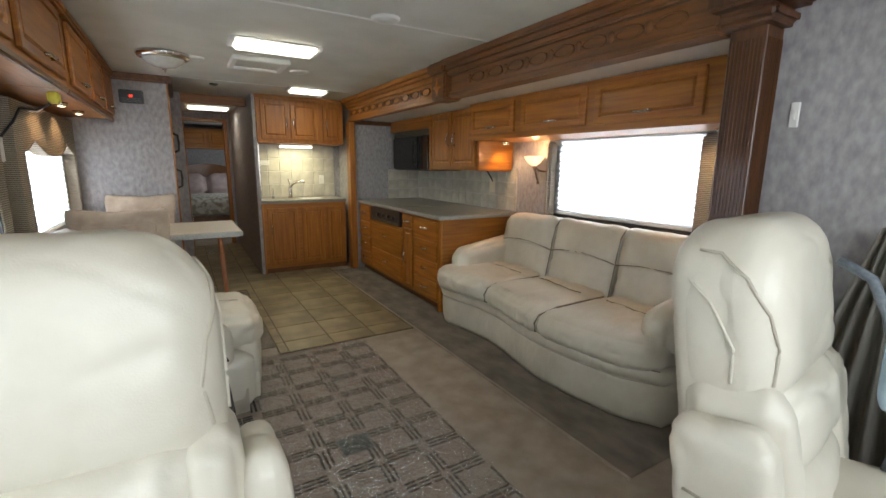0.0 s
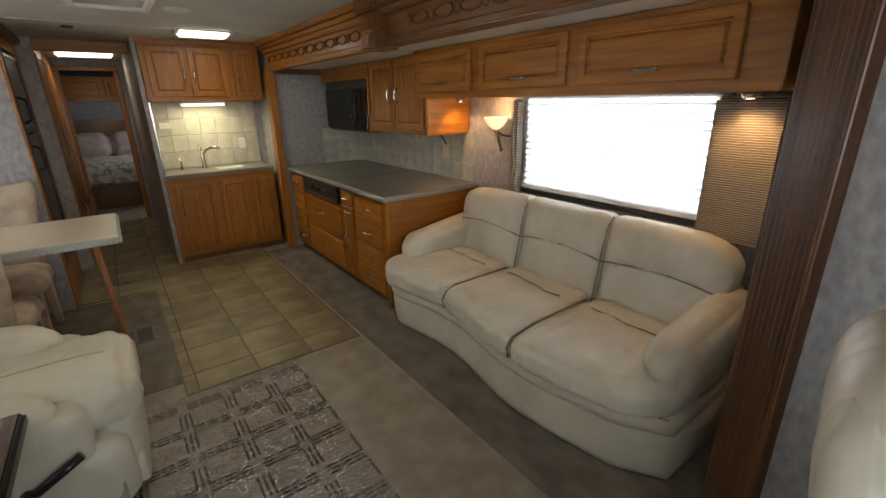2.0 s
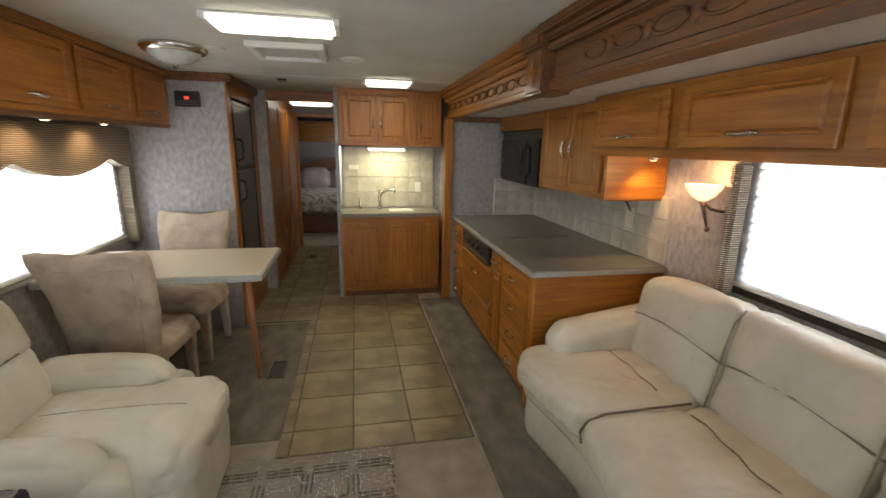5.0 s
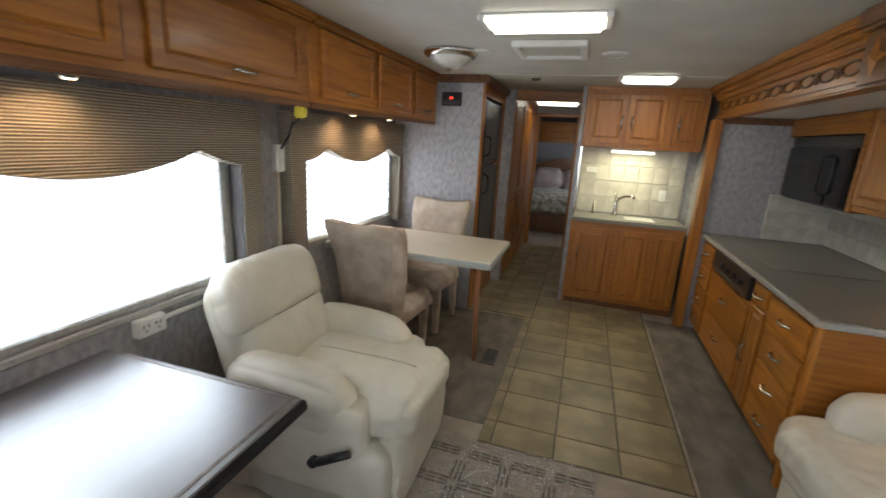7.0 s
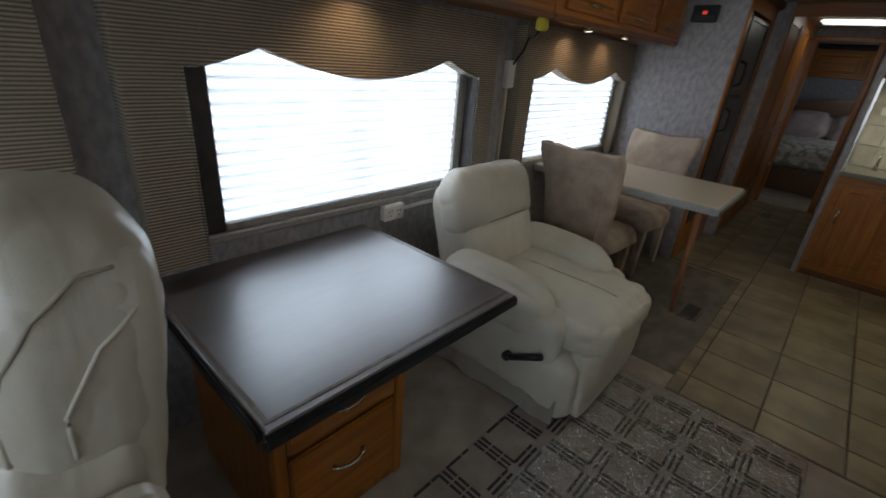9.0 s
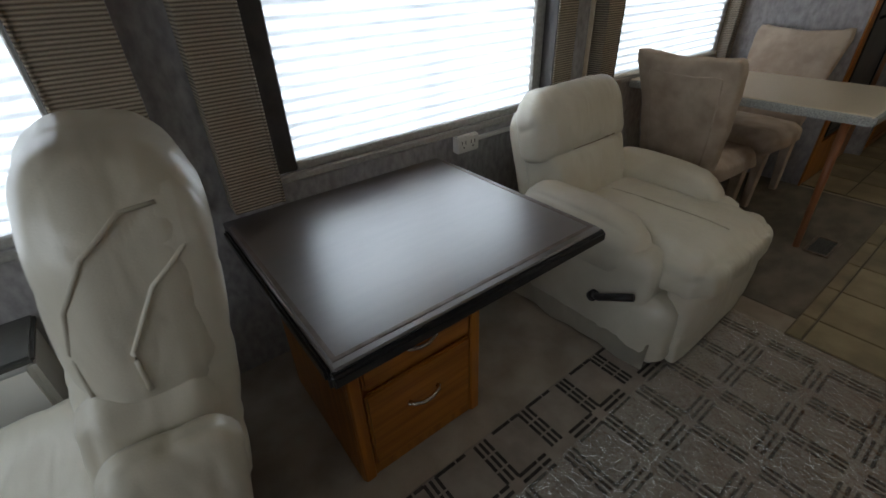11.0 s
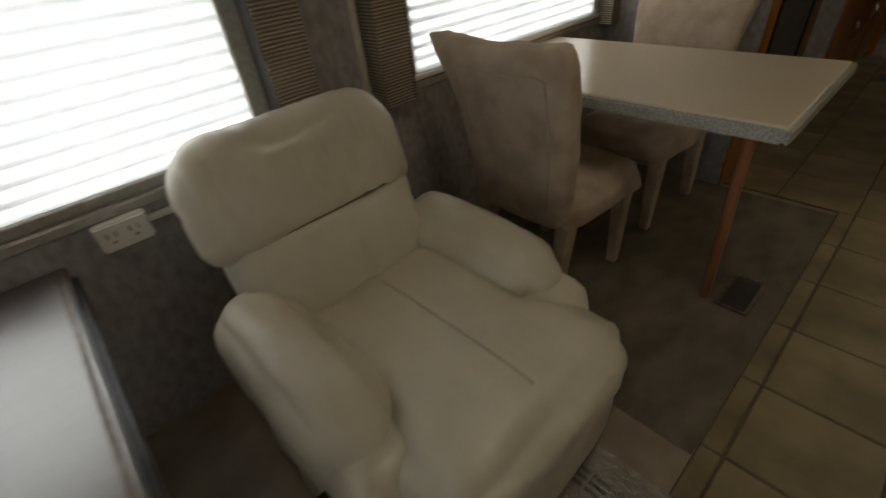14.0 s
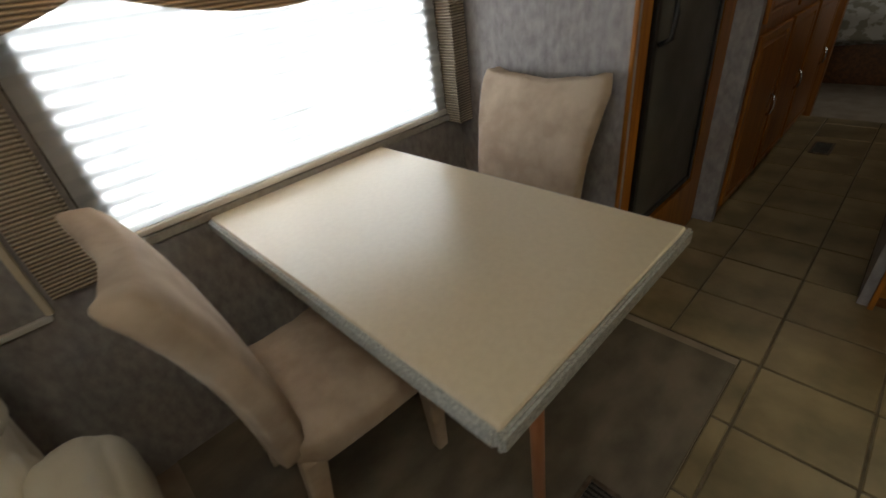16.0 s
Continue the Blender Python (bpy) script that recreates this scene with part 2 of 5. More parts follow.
def film_mat():
    """Crinkled clear plastic film: mostly clear, with sharp glints."""
    m, t, b = node_mat("clear_plastic_film", 0.1)
    N, L = t.nodes, t.links
    co = N.new("ShaderNodeTexCoord")
    mp = N.new("ShaderNodeMapping")
    mp.inputs["Scale"].default_value = (30, 60, 30)
    L.new(co.outputs["Object"], mp.inputs[0])
    nz = N.new("ShaderNodeTexNoise")
    nz.inputs["Scale"].default_value, nz.inputs["Detail"].default_value = 1, 3
    L.new(mp.outputs[0], nz.inputs["Vector"])
    bp = N.new("ShaderNodeBump")
    bp.inputs["Strength"].default_value, bp.inputs["Distance"].default_value = 1.0, 0.03
    L.new(nz.outputs[0], bp.inputs["Height"])
    gl = N.new("ShaderNodeBsdfGlossy")
    gl.inputs["Roughness"].default_value = 0.045
    L.new(bp.outputs[0], gl.inputs["Normal"])
    tp = N.new("ShaderNodeBsdfTransparent")
    mx = N.new("ShaderNodeMixShader")
    mx.inputs[0].default_value = 0.28
    L.new(tp.outputs[0], mx.inputs[1])
    L.new(gl.outputs[0], mx.inputs[2])
    L.new(mx.outputs[0], N["Material Output"].inputs[0])
    return m


def glass_mat():
    m, t, b = node_mat("window_glass", 0.02)
    N, L = t.nodes, t.links
    gl = N.new("ShaderNodeBsdfGlossy")
    gl.inputs["Roughness"].default_value = 0.02
    tp = N.new("ShaderNodeBsdfTransparent")
    mx = N.new("ShaderNodeMixShader")
    mx.inputs[0].default_value = 0.06
    L.new(tp.outputs[0], mx.inputs[1])
    L.new(gl.outputs[0], mx.inputs[2])
    L.new(mx.outputs[0], N["Material Output"].inputs[0])
    return m


M["shade"], M["ribbed"], M["film"], M["glass"] = shade_mat(), ribbed_mat(), film_mat(), glass_mat()


# ---- mesh helpers ----
PLACE = {}


def thing(name, at=(0, 0, 0), label="", category="", group="", kind="", turn=0):
    ob = new(name)
    ob.matrix_world = PLACE[ob.name] = pose(*at, 0, 0, turn)
    return tagged(ob, label, category, group, kind)


def part(name, bm, material, parent=None, label="", local=False, smooth=False):
    """Links a bmesh as one mesh under a thing or part. World coordinates unless local."""
    me = bpy.data.meshes.new(name)
    bm.to_mesh(me)
    bm.free()
    me.materials.append(M[material])
    if smooth:
        me.polygons.foreach_set("use_smooth", [True] * len(me.polygons))
    ob = new(name, me)
    if parent:
        ob.parent = parent
        if not local:
            me.transform(PLACE[parent.name].inverted())
        PLACE[ob.name] = PLACE[parent.name]
    else:
        PLACE[ob.name] = Matrix()
    return tagged(ob, label)


def single(name, bm, material, label, category, group="", kind="", smooth=False):
    return tagged(part(name, bm, material, smooth=smooth), label, category, group, kind)


def structure(name, bm, material, label, category="structure", smooth=False):
    return single(name, bm, material, label, category, "", "structure", smooth)


def box(x0, x1, y0, y1, z0, z1, bev=0.003, seg=1):
    bm = bmesh.new()
    bmesh.ops.create_cube(bm, size=1)
    for v in bm.verts:
        v.co = ((x0 + x1) / 2 + v.co.x * (x1 - x0), (y0 + y1) / 2 + v.co.y * (y1 - y0), (z0 + z1) / 2 + v.co.z * (z1 - z0))
    b = min(bev, 0.45 * min(abs(x1 - x0), abs(y1 - y0), abs(z1 - z0)))
    if b > 0:
        bmesh.ops.bevel(bm, geom=bm.edges[:], offset=b, segments=seg, affect="EDGES")
    return bm


def join(*bms):
    out = bms[0]
    for b in bms[1:]:
        me = bpy.data.meshes.new("tmp")
        b.to_mesh(me)
        b.free()
        out.from_mesh(me)
        bpy.data.meshes.remove(me)
    return out


def moved(bm, m):
    bm.transform(m)
    return bm


def cush(c, s, r, puff=0.03, n=14, wob=0.004, seed=0.0):
    """A stuffed cushion: a rounded box whose faces bulge and crease a little."""
    bm = bmesh.new()
    bmesh.ops.create_cube(bm, size=2)
    bmesh.ops.subdivide_edges(bm, edges=bm.edges[:], cuts=n, use_grid_fill=True)
    h = Vector(s) / 2
    r = min(r, *(0.98 * k for k in h))
    for v in bm.verts:
        u = v.co.copy()
        p = Vector((u.x * h.x, u.y * h.y, u.z * h.z))
        q = Vector([max(-(h[k] - r), min(h[k] - r, p[k])) for k in range(3)])
        d = p - q
        if d.length > 1e-6:
            p = q + d.normalized() * r
        for k in range(3):
            if abs(u[k]) > 0.999:
                i, j = (k + 1) % 3, (k + 2) % 3
                p[k] += math.copysign(puff * (1 - u[i] ** 4) * (1 - u[j] ** 4), u[k])
        w = noise.noise(Vector(c) * 3 + p * 7 + Vector((seed, 0, 0))) + 0.5 * noise.noise(p * 19 + Vector((seed, 3, 0)))
        v.co = Vector(c) + p * (1 + w * wob / max(0.05, min(h)))
    bmesh.ops.recalc_face_normals(bm, faces=bm.faces[:])
    return bm


def pad(at, w, h, t, rt=0.06, rb=0.04, re=0.05, puff=0.02, n=26, seed=0.0, amp=0.003, grain=(6, 13, 5)):
    """An upholstered pad standing on at: w along y, h up, t thick, rounded top and bottom corners, soft rim, creased."""
    bm = bmesh.new()
    bmesh.ops.create_cube(bm, size=2)
    bmesh.ops.subdivide_edges(bm, edges=bm.edges[:], cuts=n, use_grid_fill=True)
    hw, hh = w / 2, h / 2
    re = min(re, 0.49 * t, 0.95 * min(hw, hh))
    for v in bm.verts:
        u = v.co.copy()
        k = max(abs(u.y), abs(u.z), 1e-6)
        y, z = u.y / k * hw, u.z / k * hh
        r = min(rt if z > 0 else rb, 0.95 * min(hw, hh))
        cy, cz = max(-(hw - r), min(hw - r, y)), max(-(hh - r), min(hh - r, z))
        d = Vector((y - cy, z - cz))
        if d.length > 1e-6:
            d = d.normalized() * r
            y, z = cy + d.x, cz + d.y
        if abs(u.x) > 0.999:
            q = 1 - (1 - k) ** 1.5
            e = min(re, (1 - q) * min(hw, hh))
            x = t / 2 - re + math.sqrt(max(0, re * re - (re - e) ** 2)) + puff * (1 - q * q)
            x = math.copysign(x, u.x)
        else:
            q, x = 1, u.x * (t / 2 - re)
        v.co = (x, y * q, hh + z * q)
    bmesh.ops.recalc_face_normals(bm, faces=bm.faces[:])
    creased(bm, amp, grain, seed)
    bm.transform(Matrix.Translation(at))
    return bm


def creased(bm, amp, grain=(6, 13, 5), seed=0.0):
    """Pulls narrow creases and soft hollows into a leather or fabric surface."""
    bm.normal_update()
    for v in bm.verts:
        q = Vector((v.co.x * grain[0] + seed, v.co.y * grain[1], v.co.z * grain[2] + seed * 0.7))
        line = max(0.0, 1 - abs(noise.noise(q)) * 4.5)
        patch = 0.5 + 0.5 * noise.noise(q * 0.35 + Vector((7, 1, 3)))
        v.co = v.co + v.normal * amp * (1.3 * noise.noise(q * 0.6 + Vector((2, 5, 1))) - 4.0 * line * line * patch)
    return bm


def rod(a, b, r0, r1=None, seg=14):
    a, b = Vector(a), Vector(b)
    bm = bmesh.new()
    bmesh.ops.create_cone(bm, cap_ends=True, segments=seg, radius1=r0, radius2=r0 if r1 is None else r1, depth=(b - a).length)
    bm.transform(Matrix.Translation((a + b) / 2) @ (b - a).to_track_quat("Z", "Y").to_matrix().to_4x4())
    return bm


def tube(points, r, seg=8):
    """A bent rod along points."""
    bm = bmesh.new()
    rings = []
    pts = [Vector(p) for p in points]
    for i, p in enumerate(pts):
        d = (pts[min(i + 1, len(pts) - 1)] - pts[max(i - 1, 0)]).normalized()
        q = d.to_track_quat("Z", "Y")
        rings.append([bm.verts.new(p + q @ Vector((r * math.cos(a), r * math.sin(a), 0))) for a in [2 * math.pi * k / seg for k in range(seg)]])
    for a, b in zip(rings, rings[1:]):
        for k in range(seg):
            bm.faces.new((a[k], a[(k + 1) % seg], b[(k + 1) % seg], b[k]))
    bm.faces.new(rings[0][::-1])
    bm.faces.new(rings[-1])
    bmesh.ops.recalc_face_normals(bm, faces=bm.faces[:])
    return bm


def lathe(profile, at, seg=24):
    """A turned shape from (radius, height) pairs."""
    bm = bmesh.new()
    rings = [[bm.verts.new((at[0] + r * math.cos(2 * math.pi * k / seg), at[1] + r * math.sin(2 * math.pi * k / seg), at[2] + z)) for k in range(seg)] for r, z in profile]
    for a, b in zip(rings, rings[1:]):
        for k in range(seg):
            bm.faces.new((a[k], a[(k + 1) % seg], b[(k + 1) % seg], b[k]))
    bmesh.ops.recalc_face_normals(bm, faces=bm.faces[:])
    return bm


def slab(outline, place, depth):
    """A flat outline (u, v) pushed out by depth; place maps (u, v, w) to the world."""
    bm = bmesh.new()
    f = [bm.verts.new(place(u, v, 0)) for u, v in outline]
    g = [bm.verts.new(place(u, v, depth)) for u, v in outline]
    bm.faces.new(f)
    bm.faces.new(g[::-1])
    n = len(f)
    for k in range(n):
        bm.faces.new((f[k], g[k], g[(k + 1) % n], f[(k + 1) % n]))
    bmesh.ops.recalc_face_normals(bm, faces=bm.faces[:])
    bmesh.ops.triangulate(bm, faces=[q for q in bm.faces if len(q.verts) > 4])
    return bm


def facing(way, at, u, z):
    """Maps a panel drawn in x (width) and z, facing -y, onto a wall: way is '-y', '+x' or '-x', at the plane."""
    if way == "-y":
        return pose(u, at, z)
    return pose(at, u, z, 0, 0, 90 if way == "+x" else -90)


def pull_handle(m, x, z, upright, parent, size=0.05):
    pts = [(-size, 0, 0), (-size * 0.85, -0.018, 0.002), (-size * 0.3, -0.026, -0.004), (size * 0.3, -0.026, -0.004), (size * 0.85, -0.018, 0.002), (size, 0, 0)]
    bm = join(tube(pts, 0.0075), lathe([(0.001, -0.004), (0.009, -0.003), (0.009, 0.003), (0.001, 0.004)], (-size, -0.004, 0), 10), lathe([(0.001, -0.004), (0.009, -0.003), (0.009, 0.003), (0.001, 0.004)], (size, -0.004, 0), 10))
    if upright:
        bm.transform(pose(0, 0, 0, 0, 90, 0))
    bm.transform(m @ pose(x, -0.02, z))
    return part("handle", bm, "chrome", parent, "brushed nickel handle", smooth=True)


def panel_door(parent, way, at, u0, u1, z0, z1, handle=None, name="door", flat=False):
    """A raised-panel oak door or drawer front on a cabinet; handle is (x share, z share, upright)."""
    w, h = abs(u1 - u0), z1 - z0
    m = facing(way, at, (u0 + u1) / 2, z0)
    if flat:
        bm = box(-w / 2, w / 2, -0.02, -0.001, 0, h, 0.007, 2)
    else:
        s = min(0.055, w * 0.22, h * 0.25)
        bm = box(-w / 2, w / 2, -0.02, -0.001, 0, h, 0.004)
        f = min(bm.faces, key=lambda q: q.calc_center_median().y - q.calc_area())
        for thick, depth in ((s - 0.004, 0.0), (0.005, 0.010), (0.010, 0.0), (0.016, -0.009)):
            bmesh.ops.inset_region(bm, faces=[f], thickness=thick, depth=0)
            for v in f.verts:
                v.co.y += depth
    wide = w > h * 1.15
    grain = "oak_z" if not wide else ("oak_x" if way == "-y" else "oak_y")
    ob = part(name, moved(bm, m), grain, parent)
    if handle:
        fx, fz, up = handle
        pull_handle(m, (fx - 0.5) * w, fz * h, up, ob, 0.055)
    return ob


# ---- structure ----
CEIL, LW, RW, SW = 2.09, -1.09, 1.72, 2.51
structure("floor", box(-1.2, 1.75, -1.5, 11.5, -0.08, 0.0, 0), "carpet", "worn brown-grey cut pile carpet", "floor")
structure("slide_floor", box(1.30, 2.6, 1.1, 5.4, 0.0, 0.014, 0.006), "carpet_slide", "darker brown carpet of the slide-out room", "floor")
structure("dinette_carpet", box(-1.089, 0.233, 3.30, 4.944, 0.0, 0.006, 0.002), "carpet_slide", "darker brown carpet piece under the dinette", "floor")
structure("carpet_binding", rod((1.297, 1.1, 0.006), (1.297, 5.35, 0.006), 0.008), "carpet", "bound carpet edge along the slide-out", "trim")


def wall_with_holes(name, x0, x1, y0, y1, z0, z1, holes, material, label):
    """A wall along y between x0 and x1, with window openings (y0, y1, z0, z1) through it."""
    bits, y = [], y0
    for a, b, c, e in sorted(holes):
        bits += [box(x0, x1, y, a, z0, z1, 0), box(x0, x1, a, b, z0, c, 0), box(x0, x1, a, b, e, z1, 0)]
        y = b
    bits.append(box(x0, x1, y, y1, z0, z1, 0))
    return structure(name, join(*bits), material, label, "wall")


WINS_L = [(-0.55, 1.04, 0.80, 1.50), (1.54, 2.93, 0.80, 1.50), (3.46, 4.84, 0.84, 1.50)]
WIN_R = (1.56, 2.87, 0.93, 1.56)
wall_with_holes("wall_left", LW - 0.08, LW, -1.5, 11.5, 0, CEIL, WINS_L, "wallpaper", "mottled grey wallpapered side wall")
wall_with_holes("wall_slide", SW, SW + 0.08, 1.02, 5.48, 0, 1.95, [WIN_R], "wallpaper", "mottled grey wallpapered slide-out wall")
structure("wall_right_front", box(RW, RW + 0.08, -1.5, 1.0, 0, CEIL, 0), "wallpaper", "mottled grey wallpapered wall beside the cab", "wall")
structure("wall_slide_front", box(RW + 0.08, SW, 1.02, 1.08, 0, 1.95, 0), "wallpaper", "grey end wall of the slide-out", "wall")
structure("wall_slide_rear", box(1.62, SW, 5.40, 5.48, 0, 1.95, 0), "wallpaper", "grey wallpapered end wall beside the worktop", "wall")
structure("wall_right_rear", box(1.62, 1.70, 5.48, 11.5, 0, CEIL, 0), "wallpaper", "grey wallpapered rear side wall", "wall")
structure("wall_rear", box(-1.2, 1.75, 10.9, 11.0, 0, CEIL, 0), "wallpaper", "grey bedroom end wall", "wall")
structure("wall_front_low", box(-1.2, 1.8, -1.5, -1.4, 0, 0.9, 0), "black", "dark dashboard wall under the windscreen", "wall")
structure("wall_front_top", box(-1.2, 1.8, -1.5, -1.4, 1.95, CEIL, 0), "wallpaper", "strip above the windscreen", "wall")
structure("ceiling", box(-1.2, 1.8, -1.5, 11.5, CEIL, CEIL + 0.06, 0), "ceiling", "off-white vinyl ceiling panels", "ceiling")
structure("slide_ceiling", box(1.657, SW + 0.08, 1.02, 5.48, 1.855, 1.92, 0), "white", "white soffit of the slide-out room", "ceiling")
structure("slide_upper_wall", box(1.66, 1.72, 1.0, 5.5, 1.92, CEIL, 0), "ceiling", "wall above the slide-out opening", "wall")
for y in (2.45, 4.9):
    structure("ceiling_seam", box(-1.09, 1.5, y, y + 0.018, CEIL - 0.004, CEIL - 0.0005, 0), "white", "narrow seam strip of the ceiling", "trim")

# header beam over the slide-out: stepped oak mouldings, a carved block, and the fluted column
header = thing("header_beam", (1.55, 3.3, 1.83), "long carved oak valance beam over the slide-out opening", "beam", kind="structure")
for x0, z0, z1, far in ((1.56, 1.842, 2.086, 0), (1.535, 1.83, 1.86, 0), (1.546, 1.86, 1.875, 0), (1.52, 1.985, 2.02, 0), (1.495, 2.02, 2.05, 0), (1.46, 2.05, 2.088, 0)):
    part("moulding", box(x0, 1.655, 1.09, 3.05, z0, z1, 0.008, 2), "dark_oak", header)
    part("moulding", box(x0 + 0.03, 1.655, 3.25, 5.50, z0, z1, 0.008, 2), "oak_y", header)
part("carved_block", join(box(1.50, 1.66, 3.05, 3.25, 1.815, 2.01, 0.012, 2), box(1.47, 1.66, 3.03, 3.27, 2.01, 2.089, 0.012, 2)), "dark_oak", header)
star = bmesh.new()
ring = [star.verts.new((1.494, 3.15 + (0.07 if k % 2 == 0 else 0.028) * math.cos(k * math.pi / 4), 1.91 + (0.07 if k % 2 == 0 else 0.028) * math.sin(k * math.pi / 4))) for k in range(8)]
tip = star.verts.new((1.478, 3.15, 1.91))
for k in range(8):
    star.faces.new((ring[k], ring[(k + 1) % 8], tip))
part("rosette", star, "oak_y", header, "carved diamond rosette")
y = 1.3
while y < 5.4:
    if not 2.85 < y < 3.4:
        face = 1.56 if y < 3.1 else 1.59
        pts = [(face - 0.003, y + 0.075 * math.cos(a), 1.93 + 0.028 * math.sin(a)) for a in [2 * math.pi * i / 16 for i in range(17)]]
        part("carved_oval", tube(pts, 0.006, 6), "dark_oak", header, smooth=True)
        part("carved_knot", cush((face, y + 0.1, 1.93), (0.016, 0.035, 0.05), 0.008, 0.004, 3), "dark_oak", header, smooth=True)
    y += 0.2

column = thing("column", (1.66, 1.0, 0), "dark fluted oak column beside the slide-out opening", "column", kind="structure")
part("shaft", box(1.60, 1.72, 0.945, 1.075, 0, 1.84, 0.004), "column_oak", column)
part("capital", join(box(1.54, 1.76, 0.90, 1.11, 1.84, 1.90, 0.02, 3), box(1.50, 1.76, 0.86, 1.12, 1.90, 2.088, 0.01, 2)), "column_oak", column)
for i in range(9):
    part("flute", box(1.5945, 1.6005, 0.952 + i * 0.0132, 0.960 + i * 0.0132, 0.06, 1.80, 0.003, 2), "column_oak", column)
    part("flute", box(1.604 + i * 0.0125, 1.612 + i * 0.0125, 0.9395, 0.9455, 0.06, 1.80, 0.003, 2), "column_oak", column)

post = thing("end_post", (1.58, 5.42, 0), "oak end post at the rear of the slide-out", "post", kind="structure")
part("shaft", box(1.54, 1.615, 5.36, 5.47, 0, 1.83, 0.005), "oak_z", post)
structure("slide_rear_trim", box(1.62, SW, 5.375, 5.40, 1.80, 1.85, 0.006), "dark_oak", "dark oak strip under the soffit", "trim")

# fridge enclosure, hall and bedroom openings
structure("wall_fridge", box(LW, -0.294, 4.945, 4.985, 0, CEIL, 0), "wallpaper", "grey wallpapered end wall behind the dinette", "wall")
structure("wall_fridge_side", join(box(-0.33, -0.294, 4.985, 5.06, 0, CEIL, 0), box(-0.33, -0.294, 5.80, 5.95, 0, CEIL, 0), box(-0.33, -0.294, 5.06, 5.80, 1.93, CEIL, 0), box(-0.33, -0.294, 5.06, 5.80, 0, 0.30, 0)), "oak_z", "oak surround of the fridge", "wall")
structure("hall_wall_end", box(-0.40, -0.19, 5.95, 6.00, 0, CEIL, 0), "wallpaper", "narrow grey wall strip by the hall", "wall")
structure("hall_wall_right", box(0.49, 0.525, 5.58, 8.1, 0, CEIL, 0), "wallpaper", "grey hall wall beside the sink unit", "wall")
structure("hall_wall_left", box(-0.26, -0.205, 6.0, 8.1, 0, CEIL, 0), "oak_z", "oak panelled hall wall", "wall")
structure("crown_trim", join(box(-1.09, -0.25, 4.90, 4.945, 2.02, 2.088, 0.012, 2), box(-0.294, -0.25, 4.945, 5.95, 2.02, 2.088, 0.012, 2)), "dark_oak", "oak crown moulding above the fridge", "trim")
structure("corner_trim", box(-0.30, -0.286, 4.938, 4.953, 0, 2.02, 0.003), "oak_z", "oak corner strip", "trim")
structure("hall_header", box(-0.205, 0.49, 6.0, 6.04, 1.99, CEIL, 0.006), "oak_x", "oak header over the hall", "trim")
structure("wall_bedroom", join(box(-1.09, -0.19, 8.1, 8.16, 0, CEIL, 0), box(0.43, 1.62, 8.1, 8.16, 0, CEIL, 0), box(-0.19, 0.43, 8.1, 8.16, 1.95, CEIL, 0)), "wallpaper", "grey bedroom partition wall", "wall")
bd = thing("bedroom_door_frame", (0.12, 8.08, 0), "oak frame round the bedroom doorway", "door frame", kind="structure")
for x0, x1, z0, z1 in ((-0.21, -0.15, 0, 1.95), (0.39, 0.45, 0, 1.95), (-0.21, 0.45, 1.95, 2.0)):
    part("jamb", box(x0, x1, 8.07, 8.17, z0, z1, 0.006), "oak_z", bd)
hd = thing("hall_door", (-0.2, 6.9, 0), "tall oak raised-panel doors along the hall", "door", kind="structure")
for a, b in ((6.06, 6.62), (6.68, 7.24), (7.32, 8.0)):
    for z0, z1 in ((0.06, 0.95), (1.0, 1.98)):
        panel_door(hd, "+x", -0.203, a, b, z0, z1, (0.9, 0.5, True) if z0 < 0.5 else None, "panel")


